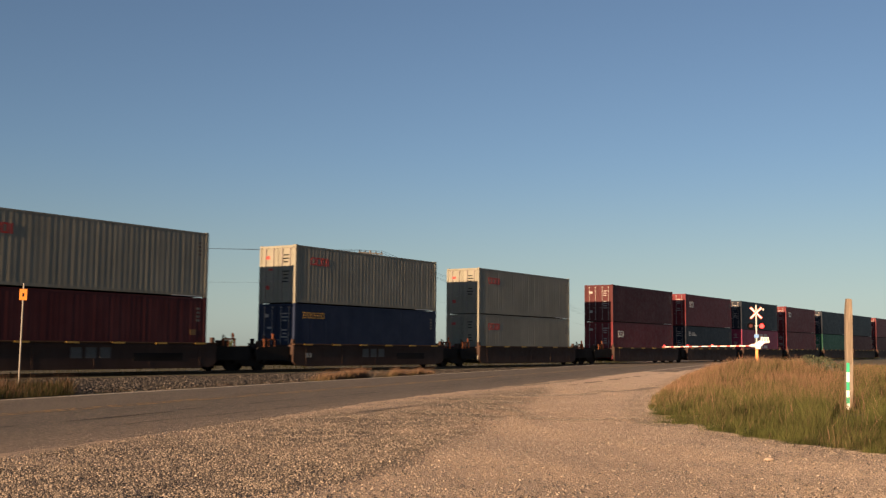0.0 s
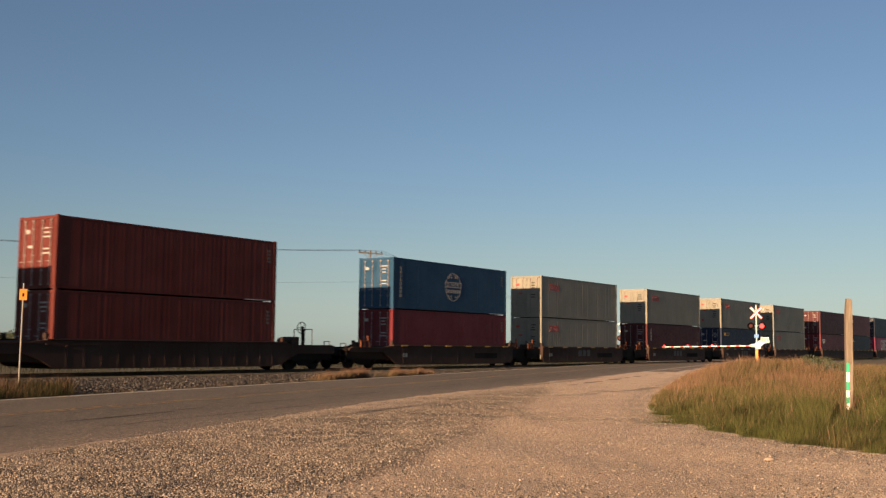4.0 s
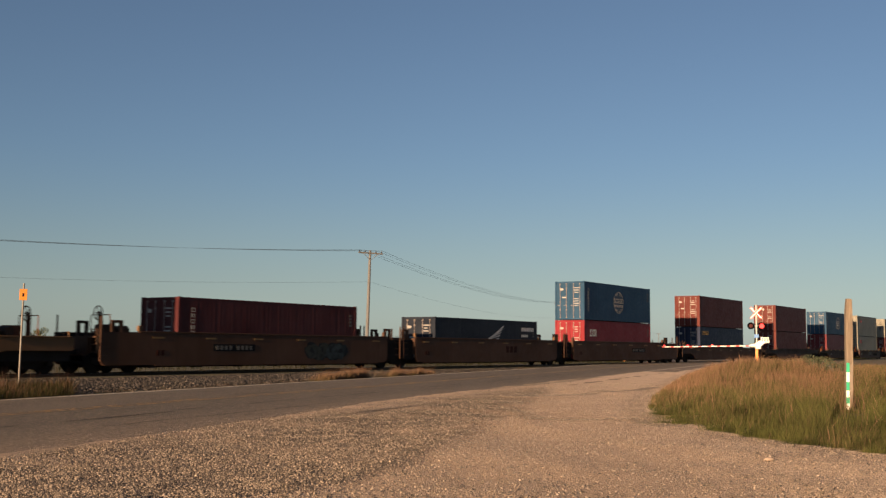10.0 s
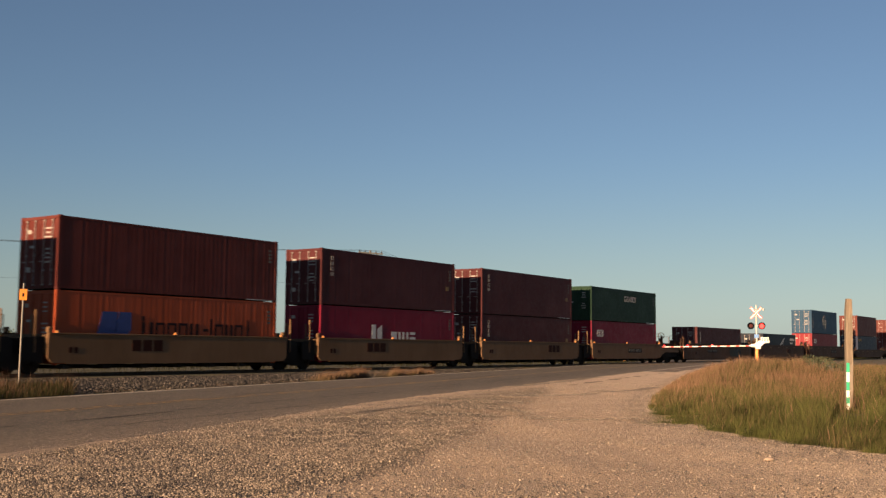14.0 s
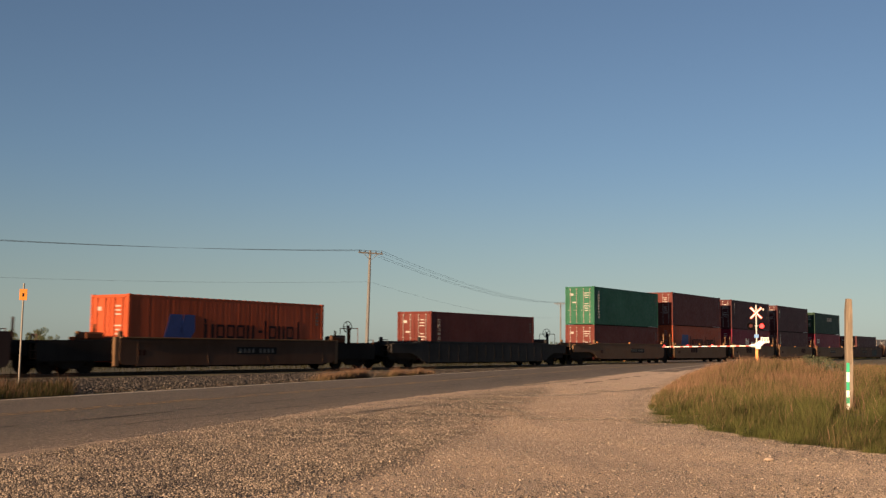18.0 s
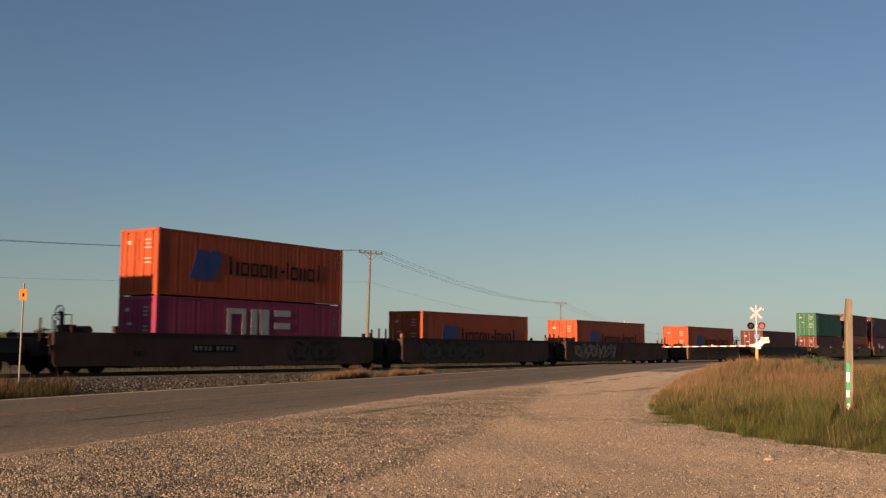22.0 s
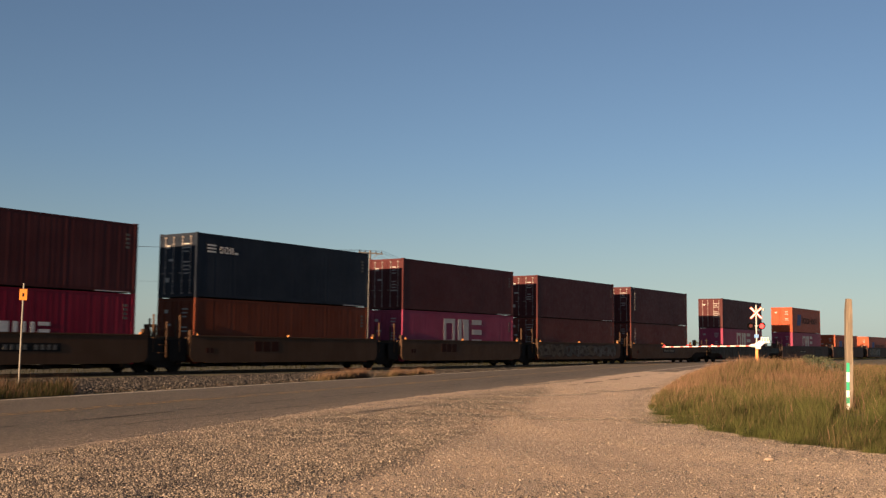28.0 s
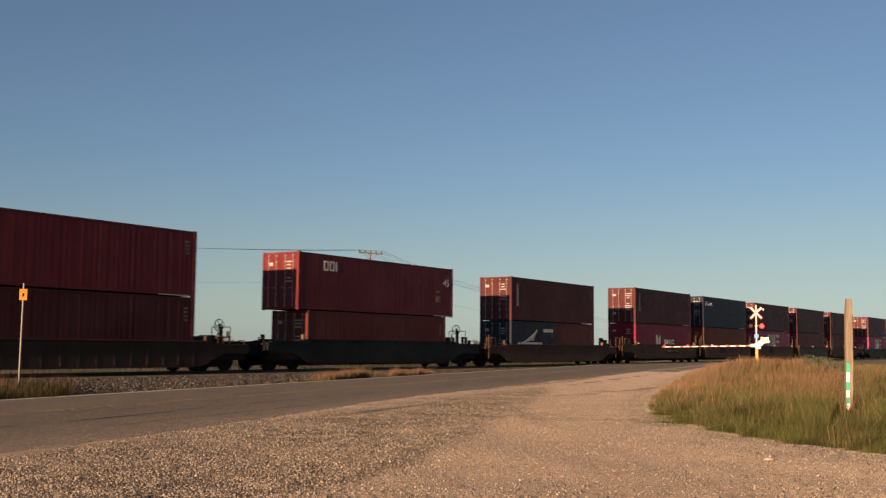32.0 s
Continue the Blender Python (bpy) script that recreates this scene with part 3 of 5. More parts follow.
        add("pale", lambda bm: column(bm, 0.62, 0.7, H - 0.45, 8, 0.17))
    elif style == "trio":
        add("white", lambda bm: blocks(bm, 0.95, 1.72, (0.36, 0.36, 0.11), 0.5, 0.1, "oo"))
    elif style == "column":
        add("faded", lambda bm: column(bm, 0.74, 1.0, H - 0.38, 6, 0.2))
    elif style == "column_short":
        add("faded", lambda bm: column(bm, 0.72, 1.5, H - 0.3, 4, 0.22))
        add("dull_yellow", lambda bm: blocks(bm, L - 0.95, 1.25, (0.34,), 0.24))
    elif style == "big_k":
        def row(bm):
            quad(bm, ((4.2, 1.0), (4.55, 1.0), (4.55, 1.98), (4.2, 1.98)))
            quad(bm, ((4.68, 1.2), (5.1, 1.0), (5.1, 1.98), (4.68, 1.75)))
            blocks(bm, 5.95, 0.95, (0.5, 0.2, 0.55, 0.5), 0.68, 0.16, "  |=")
        add("white", row)
    elif style == "liner":
        def logo(bm):
            for k, w in ((0, 0.72), (0.82, 0.6)):
                quad(bm, ((1.75 + k, 0.8), (1.75 + k + w, 0.8), (2.2 + k + w, 1.4), (2.2 + k + w, 2.12), (2.2 + k, 2.12), (2.0 + k, 1.4)))
        add("blue", logo)
        add("navy", lambda bm: (blocks(bm, 4.15, 1.12, (0.62, 0.5, 0.5, 0.5, 0.5), 0.62, 0.13, "|ooo|"), blocks(bm, 4.15, 1.76, (0.16,), 0.22),
                                blocks(bm, 7.55, 1.4, (0.3,), 0.12), blocks(bm, 7.95, 1.12, (0.15,), 0.85), blocks(bm, 8.25, 1.12, (0.5, 0.46, 0.5), 0.62, 0.13, "o|o"), blocks(bm, 10.25, 1.12, (0.14,), 0.85)))
    elif style == "giant":
        def glyphs(bm):
            blocks(bm, 4.1, 1.0, (1.2,), 1.5, holes="o")
            blocks(bm, 5.62, 1.0, (0.4,), 1.5)
            quad(bm, ((6.14, 2.5), (6.32, 1.0), (6.82, 1.0), (6.82, 2.5)))
            blocks(bm, 7.2, 1.0, (1.1,), 1.5, holes="=")
        add("bone", glyphs)
    elif style == "wing":
        def feathers(bm):
            c = 5.4 if L > 8 else 1.6
            g = 1.0 if L > 8 else 0.78
            for k in range(5):
                u0, z0 = c - 0.1 + 0.3 * k * g, 1.2 + 0.1 * k * g
                u1, z1 = c + (1.8 + 0.14 * k) * g, 1.42 + 0.2 * k * g
                quad(bm, ((u0, z0), (u0 + 0.08, z0 - 0.025), (u1 + 0.05, z1 - 0.055), (u1, z1)))
            blocks(bm, c - 0.7, 0.96, (0.22,) * 10, 0.22, 0.11)
            if L > 8:
                blocks(bm, L - 2.1, 1.9, (0.18,) * 7, 0.24, 0.06)
                blocks(bm, L - 2.1, 1.52, (0.16,) * 4, 0.16, 0.06)
            else:
                blocks(bm, L - 1.7, 1.9, (0.14,) * 7, 0.2, 0.06)
        add("white", feathers)
    elif style == "arch":
        add("faded", lambda bm: blocks(bm, 5.9, H - 0.95, (0.32, 0.3, 0.28, 0.12, 0.26, 0.3, 0.12), 0.42, 0.08, "oo|  o"))
    elif style == "small_yellow":
        add("yellow", lambda bm: blocks(bm, 0.62, H - 0.72, (0.24,) * 5, 0.3, 0.1, "=oo=o"))
    elif style == "flag":
        add("white", lambda bm: (blocks(bm, 0.65, H - 0.85, (0.5,), 0.36, holes="="), blocks(bm, 1.4, H - 0.85, (0.2, 0.22, 0.2), 0.3, 0.1, "oo|"), blocks(bm, 2.3, H - 0.85, (0.22,), 0.1)))
    elif style == "panel":
        add("white", lambda bm: column(bm, 0.7, 0.5, H - 0.3, 10, 0.2))
    elif style == "trio45":
        add("white", lambda bm: blocks(bm, 1.9, H - 0.85, (0.36, 0.36, 0.11), 0.5, 0.1, "oo"))
        add("dull_yellow", lambda bm: (blocks(bm, L - 1.75, 0.85, (0.42,), 0.34), blocks(bm, L - 1.75, 1.4, (0.42,), 0.12)))
    return out


def text_mesh(body, size):
    cu = bpy.data.curves.new("lettering", "FONT")
    cu.body, cu.size, cu.extrude = body, size, 0.003
    ob = bpy.data.objects.new("lettering", cu)
    scene.collection.objects.link(ob)
    me = bpy.data.meshes.new_from_object(ob.evaluated_get(bpy.context.evaluated_depsgraph_get()))
    bpy.data.objects.remove(ob)
    me.materials.clear()
    me.materials.append(None)
    return me


COLOUR_WORD = {"grey": "pale grey", "maroon": "dark maroon", "oxide": "oxide red", "red": "red", "scarlet": "bright red", "orange": "orange", "rust_orange": "rusty orange",
               "magenta": "magenta", "crimson": "crimson", "blue": "mid blue", "deep_blue": "deep blue", "navy": "navy", "green": "dark green", "teal": "mid green"}
STYLE_WORD = {"rings": "small red logo", "globe": "white globe logo", "trio": "small white logo", "column": "white vertical lettering bars", "column_short": "short white vertical logo",
              "big_k": "large white logo", "liner": "blue logo and dark bars", "giant": "giant white logo", "wing": "white wing logo", "arch": "white bars on the side",
              "small_yellow": "small yellow logo", "flag": "small white flag logo", "panel": "white side panel", "trio45": "white logo, oversize length", "": "plain sides"}
door_rng = random.Random(11)


def shipping_container(colour, style="", L=12.192, H=2.896, where="in a well car"):
    thing = new("shipping_container")
    tagged(thing, f"{COLOUR_WORD[colour]} steel container, {STYLE_WORD[style]}, {where}", "container", "containers on the train")
    mat = PAINTS[colour]
    piece("container_frame", cached(("frame", L, H), lambda: frame_mesh(L, H)), mat, thing)
    sm = cached(("side", L, H, colour == "grey"), lambda: side_mesh(L, H, colour == "grey"))
    piece("side_wall", sm, mat, thing, (0, -WIDTH / 2 + 0.012, 0))
    piece("side_wall", sm, mat, thing, Matrix.Translation((0, WIDTH / 2 - 0.012, 0)) @ pose(0, 0, 0, 0, 0, 180))
    piece("roof", cached(("roof", L), lambda: roof_mesh(L)), mat, thing, (0, 0, H))
    piece("front_wall", cached(("end", H), lambda: end_mesh(H)), mat, thing, pose(L / 2 - 0.005, 0, 0, 0, 0, 180))

    def floor_mesh():
        bm = bmesh.new()
        box(bm, 0, 0, 0.095, L - 0.24, WIDTH - 0.14, 0.13)
        return mesh_of("container_floor", bm)
    piece("container_floor", cached(("floor", L), floor_mesh), GRIME_SHADE, thing)
    for sx in (-1, 1):
        for sy in (-1, 1):
            for z in (0.059, H - 0.059):
                piece("corner_casting", cached("casting", casting_mesh), mat, thing, (sx * (L / 2 - 0.089), sy * (WIDTH / 2 - 0.081), z))
    dm, lm = cached(("door", H), lambda: door_mesh(H)), cached(("bar", H), lambda: bar_mesh(H))
    for sy in (-1, 1):
        door = piece("door", dm, mat, thing, (-L / 2 + 0.035, sy * (WIDTH / 4 - 0.055), 0))
        for y in (-0.3, 0.22):
            piece("locking_bar", lm, BAR_STEEL if colour in ("maroon", "oxide", "red", "blue", "grey", "navy", "scarlet", "deep_blue", "teal") else mat, door, (-0.05, y, 0))
        ink = MARKS["red" if (style == "rings" and sy > 0) else ("black" if style == "rings" else "faded")]

        def label_at(y, z, w, h):
            def make():
                bm = bmesh.new()
                box(bm, 0, 0, 0, 0.006, w, h)
                return mesh_of("door_marking", bm)
            piece("door_marking", cached(("dm", w, h), make), ink, door, (-0.022, y, z))
        if sy < 0:
            for k in range(door_rng.choice((5, 6, 7))):
                label_at(0.0, H - 0.5 - 0.17 * k - (0.3 if k > 2 else 0), door_rng.choice((0.26, 0.34, 0.44)), 0.06)
        else:
            label_at(0.12, H - 0.6, 0.3, 0.16)
            if door_rng.random() < 0.6:
                label_at(-0.1, H - 1.2, 0.3, 0.1)
            if door_rng.random() < 0.5:
                label_at(0.1, 0.8, 0.26, 0.2)
    for colour_key, me in cached(("marks", style, H, L), lambda: marks_for(style, H, L)):
        piece("logo", me, MARKS[colour_key], thing, (-L / 2, -WIDTH / 2 + 0.01, 0))
    bm = bmesh.new()
    for k in range(4):
        box(bm, L / 2 - 0.5, -WIDTH / 2 + 0.006, H - 0.5 - 0.17 * k, 0.18, 0.006, 0.1)
    tagged(part("side_marking", bm, MARKS["ash"] if colour != "grey" else MARKS["dull"], thing), kind="stuff")
    # added white strip: the line of light between stacked boxes, made a part
    bm = bmesh.new()
    box(bm, 0, 0, 0, 1.7, 0.006, 0.03)
    piece("reflective_strip", cached("rs", lambda: mesh_of("reflective_strip", bm)), WHITE, thing, (L / 2 - 1.2, -WIDTH / 2 - 0.002, 0.05))
    if style == "trio45":
        piece("length_number", text_mesh("45", 0.62), WHITE, thing, pose(L / 2 - 1.0, -WIDTH / 2 + 0.004, H - 1.1, 90, 0, 0))
    return thing


# ---- well cars ----
CAR_KINDS = {   # paint, beam top, beam bottom, ribs, top flange, patches
    "rust": ("brown", 1.22, 0.22, 5, True, "yellow"),
    "brown40": ("brown", 1.3, 0.25, 15, True, ""),
    "sienna": ("sienna", 1.31, 0.31, 0, False, "yellow"),
    "sienna53": ("sienna", 1.66, 0.33, 0, False, "yellow"),
    "tan": ("tan", 1.53, 0.44, 0, False, "lamp"),
    "tan_dirty": ("tan_dirty", 1.53, 0.44, 0, False, "lamp"),
    "black": ("black", 1.45, 0.34, 14, False, ""),
    "ochre": ("umber", 1.42, 0.34, 4, True, ""),
    "maroon53": ("dark_maroon", 1.61, 0.31, 0, False, ""),
    "bottle": ("bottle", 1.45, 0.34, 0, False, ""),
    "rustic": ("umber", 1.35, 0.3, 0, True, ""),
}
LAMP_RUST = paint("bright_rust", (0.11, 0.036, 0.015), 0.75, 0.5, 0.2)
# castings on the beam tops, their sunlit orange put into the colour
SUNLIT_AMBER = plain("sunlit_casting_amber", (0.42, 0.17, 0.05), 0.35)


def beam_mesh(hw, zt, zb, flange, fore, aft, depth, straight):
    """A side of the well; beyond the well it rises over the bogie and runs on to fore and aft as a shallow sill."""
    bm = bmesh.new()
    low = max(zt - depth, 0.8)

    def end(reach, s):
        if reach <= hw + 0.2:
            return [(s * hw, zt), (s * hw, zb + 0.2), (s * (hw - 0.18), zb + 0.03), (s * (hw - 0.4), zb)]
        if straight:
            return [(s * reach, zt), (s * reach, zb + 0.16), (s * (reach - 0.16), zb)]
        k = min(0.75, (reach - hw) * 0.5)
        return [(s * (hw + 0.15), zt), (s * (hw + 0.15 + k), zt - 0.1), (s * reach, zt - 0.12), (s * reach, low + 0.06), (s * (reach - 0.08), low),
                (s * (hw + 0.1 + k), low), (s * (hw - 0.05 + 0.3 * k), zb + 0.3), (s * (hw - 0.3), zb + 0.04), (s * (hw - 0.6), zb)]
    prism(bm, end(aft, -1) + end(fore, 1)[::-1], -0.05, 0.05)
    if flange:
        box(bm, 0, -0.1, zt - 0.14, 2 * hw, 0.03, 0.05)
    for reach, s in ((fore, 1), (aft, -1)):
        if reach > hw + 0.2 and not straight:
            box(bm, s * (hw + reach) / 2, -0.03, zt - 0.1, reach - hw - 0.3, 0.14, 0.05, 0.01)
    box(bm, 0, 0.02, zb - 0.01, 2 * hw - 1.7, 0.16, 0.06)
    return mesh_of("side_beam", bm)


def bogie_mesh(kind):
    bm = bmesh.new()
    if kind == "bolster":
        box(bm, 0, 0, 0.55, 0.42, 2.1, 0.26, 0.03)
        rod(bm, (0, 0, 0.6), (0, 0, 0.8), 0.22, 12)
    elif kind == "side_frame":
        prism(bm, ((-1.1, 0.62), (-1.1, 0.42), (-0.7, 0.42), (-0.3, 0.2), (0.3, 0.2), (0.7, 0.42), (1.1, 0.42), (1.1, 0.62), (0.6, 0.72), (0.36, 0.8), (-0.36, 0.8), (-0.6, 0.72)), -0.07, 0.07)
        for x in (-0.9, 0.9):
            box(bm, x, -0.05, 0.46, 0.26, 0.22, 0.24, 0.03)
        for x in (-0.14, 0, 0.14):
            rod(bm, (x, 0, 0.26), (x, 0, 0.52), 0.055, 8)
    else:
        rod(bm, (0, -1.0, 0.42), (0, 1.0, 0.42), 0.075, 10)
        for y in (-0.755, 0.755):
            s = 1 if y > 0 else -1
            rod(bm, (0, y - 0.06, 0.42), (0, y + 0.06, 0.42), 0.42, 22)
            rod(bm, (0, y - s * 0.09, 0.42), (0, y - s * 0.06, 0.42), 0.45, 22)
            rod(bm, (0, y + s * 0.06, 0.42), (0, y + s * 0.1, 0.42), 0.15, 12)
    return mesh_of(kind, bm)


def add_bogie(car, x):
    b = piece("bogie", cached("bolster", lambda: bogie_mesh("bolster")), GRIME_SHADE, car, (x, 0, 0))
    for y in (-1.0, 1.0):
        piece("side_frame", cached("side_frame", lambda: bogie_mesh("side_frame")), GRIME_SHADE, b, (0, y, 0))
    for dx in (-0.89, 0.89):
        piece("wheelset", cached("wheelset", lambda: bogie_mesh("wheelset")), WHEEL, b, (dx, 0, 0))


def brake_wheel_mesh():
    bm = bmesh.new()
    n = 16
    for i in range(n):
        a, b = 2 * math.pi * i / n, 2 * math.pi * (i + 1) / n
        rod(bm, (0, 0.28 * math.cos(a), 0.28 * math.sin(a)), (0, 0.28 * math.cos(b), 0.28 * math.sin(b)), 0.022, 6)
    for i in range(5):
        a = 2 * math.pi * i / 5
        rod(bm, (0, 0, 0), (0, 0.28 * math.cos(a), 0.28 * math.sin(a)), 0.016, 6)
    rod(bm, (-0.02, 0, 0), (0.14, 0, 0), 0.05, 8)
    return mesh_of("brake_wheel", bm)


car_rng = random.Random(3)


def graffiti_material(fill, rim):
    """Sprayed paint: blotchy fills with dark rims and worn gaps."""
    key = ("graffiti", fill)
    if key in MESHES:
        return MESHES[key]
    m, t, p = nodes_of("sprayed_graffiti")
    co = own_coord(t)
    c = mixed(t, ramp(t, noise_at(t, co, 1.5, 3, 0.5), 0.42, 0.58), fill, tuple(0.55 * q for q in fill))
    oi = t.nodes.new("ShaderNodeObjectInfo").outputs["Random"]
    c = mixed(t, ramp(t, oi, 0.6, 0.7, 0, 0.55), c, (fill[0] * 1.15, fill[1] * 0.85, fill[2] * 0.55))
    c = mixed(t, ramp(t, noise_at(t, co, 3.6, 5, 0.7), 0.5, 0.58, 0, 0.85), c, rim)
    t.links.new(c, p.inputs["Base Color"])
    p.inputs["Roughness"].default_value, p.inputs["Specular IOR Level"].default_value = 0.65, 0.15
    MESHES[key] = m
    return m


def graffiti(near, x0, x1, z0, z1, fill, rim, count):
    """A row of swollen overlapping blobs, each with a dark rim and a hollow, sprayed on the beam."""
    ink, dark = graffiti_material(fill, rim), graffiti_material(rim, rim)
    w, zm, hh = (x1 - x0) / count, (z0 + z1) / 2, (z1 - z0) / 2
    for k in range(count):
        xm, tilt, grow = x0 + w * (k + 0.5), car_rng.uniform(-0.5, 0.5), car_rng.uniform(0.85, 1.25)
        for layer, (scale, mat) in enumerate(((1.0, dark), (0.84, ink), (0.3, dark))):
            n, pts = 22, []
            lobes, ph = car_rng.choice((2, 3, 4)), car_rng.uniform(0, 6.28)
            for i in range(n):
                a = 2 * math.pi * i / n
                q = scale * (1 + 0.2 * math.cos(lobes * a + ph) + 0.07 * math.cos(7 * a + 2 * ph))
                u, v = 0.68 * w * grow * q * math.cos(a), hh * min(1.0, q) * math.copysign(abs(math.sin(a)) ** 0.7, math.sin(a))
                if layer == 2:
                    u, v = u * 0.7 + 0.1 * w * math.cos(ph), v + 0.2 * hh * math.sin(ph)
                pts.append((xm + u + tilt * v, zm + v))
            bm = bmesh.new()
            y = -0.053 - 0.003 * layer - (0.0005 if k % 2 else 0.0)
            prism(bm, pts, y - 0.002, y)
            part("graffiti", bm, mat, near, "pale sprayed graffiti swirl" if layer == 1 else "")


def well_car(kind, hw, front, rear, front_shared, rear_shared, gear="", sign="", scrawl=False):
    """A rail car with a sunken well. front, rear: half the spacing to its neighbours; a shared end rests on the next unit's bogie."""
    colour, zt, zb, ribs, flange, patch = CAR_KINDS[kind]
    mat = CAR_PAINT[colour]
    car = new("well_car")
    word = {"brown": "rust-brown", "sienna": "reddish brown", "tan": "tan yellow", "tan_dirty": "dirty tan", "umber": "dark umber brown", "black": "black", "dark_maroon": "dark maroon", "bottle": "greenish black"}[colour]
    tagged(car, f"{word} steel double-stack well car, {'ribbed' if ribs else 'smooth'} sides, {'with graffiti' if scrawl else 'grimy'}", "rail car", "cars of the train")
    def run_out(reach, shared):
        if kind == "ochre":
            return hw
        if not shared:
            return reach - 0.62
        return hw if reach - hw < 1.3 or "53" in kind or kind == "rust" else reach - 0.3
    fore, aft, depth = run_out(front, front_shared), run_out(rear, rear_shared), 0.34 if kind == "rust" else 0.62
    near = None
    for sy in (-1, 1):
        bme = beam_mesh(hw, zt, zb, flange, *((fore, aft) if sy < 0 else (aft, fore)), depth, "53" in kind)
        b = piece("side_beam", bme, mat, car, pose(0, sy * 1.46, 0, 0, 0, 0 if sy < 0 else 180))
        near = near or b

        def chord_mesh():
            bm = bmesh.new()
            box(bm, 0, 0, zt + 0.03, 2 * hw, 0.24 if flange else 0.15, 0.06, 0.012)
            return mesh_of("top_chord", bm)
        piece("top_chord", cached(("chord", kind, hw), chord_mesh), CAR_PAINT["tan"] if kind == "ochre" else CAR_PAINT["tan_dirty"] if kind == "rust" else mat, b)
        if ribs:
            def rib_mesh():
                bm = bmesh.new()
                box(bm, 0, 0.008, (zt + zb) / 2, 0.07, 0.014, zt - zb - 0.1, 0.004)
                return mesh_of("rib", bm)
            rm = cached(("rib", kind), rib_mesh)
            for i in range(ribs):
                x = -hw + 0.95 + i * (2 * hw - 1.9) / (ribs - 1)
                piece("rib", rm, GRIME_SHADE if kind == "black" else mat, b, (x, -0.058, 0))
    bm = bmesh.new()
    box(bm, 0, 0, 0.26, 2 * hw - 1.6, 1.1, 0.1)
    part("well_floor", bm, GRIME_SHADE, car)

    def cross_mesh():
        bm = bmesh.new()
        box(bm, 0, 0, 0.285, 0.3, 2.84, 0.15)
        return mesh_of("cross_beam", bm)
    for i in range(7):
        piece("cross_beam", cached("cross_beam", cross_mesh), GRIME_SHADE, car, (-hw + 0.9 + i * (2 * hw - 1.8) / 6, 0, 0))
    for sx, reach, shared in ((1, front, front_shared), (-1, rear, rear_shared)):
        bm = bmesh.new()
        box(bm, sx * (hw - 0.06), 0, (zt + 0.75) / 2, 0.1, 2.82, zt - 0.75, 0.01)
        for y in (-1.1, -0.4, 0.4, 1.1):
            box(bm, sx * (hw - 0.13), y, (zt + 0.75) / 2, 0.06, 0.12, zt - 0.8)
        part("bulkhead", bm, mat, car)
        if kind == "ochre":
            for y in (-1.42, 1.42):
                bm = bmesh.new()
                box(bm, sx * (hw + 0.12), y, (zt + zb) / 2, 0.24, 0.14, zt - zb + 0.1, 0.02)
                part("end_plate", bm, CAR_PAINT["tan"], car)
            bm = bmesh.new()
            box(bm, sx * (hw + 0.9), -0.85, zt + 0.08, 0.9, 0.5, 0.3, 0.06)
            rod(bm, (sx * (hw + 0.75), -0.85, zt + 0.2), (sx * (hw + 0.75), -0.85, zt + 0.55), 0.05, 8)
            part("brake_gear", bm, LAMP_RUST, car)
        tip = reach - (0.12 if shared else 0.55)
        bm = bmesh.new()
        ln = tip - hw
        box(bm, sx * (hw + ln / 2), 0, zt - 0.2, ln, 2.5 if not shared else 1.9, 0.08, 0.01)
        box(bm, sx * (hw + ln / 2), 0, (zt - 0.22 + 0.7) / 2, ln, 1.5, zt - 0.92, 0.02)
        for y in (-1.18, 1.18):
            box(bm, sx * (hw + ln * 0.42), y * (1 if not shared else 0.78), zt - 0.26, ln * 0.84, 0.08, 0.2)
        # shared ends take the darkest steel, so the gap between cars reads as shade
        part("end_platform", bm, GRIME_SHADE if shared or kind in ("rust", "black", "bottle", "ochre") else mat, car)
        for y in (-1.28, 1.28):         # added grimy plates that hide the bogie's upper part, standing in for shade
            bm = bmesh.new()
            prism(bm, ((sx * (hw + 0.05), 0.42), (sx * (hw + 0.3), 0.5), (sx * (tip - 0.1), 0.5), (sx * (tip - 0.04), zt - 0.3), (sx * (tip - 0.2), zt - 0.12), (sx * (hw + 0.05), zt - 0.08)), y - 0.025, y + 0.025)
            part("end_skirt", bm, GRIME_SHADE, car)
        for y in (-1.36, 1.36):
            bm = bmesh.new()
            box(bm, sx * (hw - 0.12), y, zt + 0.17, 0.2, 0.16, 0.24, 0.03)
            part("guide_bracket", bm, CAR_PAINT["tan"] if car_rng.random() < 0.3 else mat, car)
        if not shared:
            add_bogie(car, sx * max(hw + 0.75, reach - 2.3))
            bm = bmesh.new()
            box(bm, sx * (tip + 0.25), 0, 0.86, 0.62, 0.24, 0.22, 0.04)
            box(bm, sx * (tip + 0.5), 0.05, 0.86, 0.16, 0.36, 0.3, 0.05)
            part("coupler", bm, GRIME_SHADE, car)
            bm = bmesh.new()
            for y in (-1.2, -0.85):
                rod(bm, (sx * (tip - 0.1), y, zt - 0.85), (sx * (tip - 0.1), y, zt + 0.12), 0.022, 6)
            for k in range(4):
                rod(bm, (sx * (tip - 0.1), -1.2, zt - 0.8 + 0.3 * k), (sx * (tip - 0.1), -0.85, zt - 0.8 + 0.3 * k), 0.016, 6)
            part("ladder", bm, mat, car)
        elif sx > 0:
            add_bogie(car, reach)
        if "posts" in gear and kind == "maroon53":
            for back in (0.3, 0.95):
                bm = bmesh.new()
                box(bm, sx * (reach - back), -1.1, zt + 0.1, 0.07, 0.08, 0.9 if back < 0.5 else 0.75, 0.01)
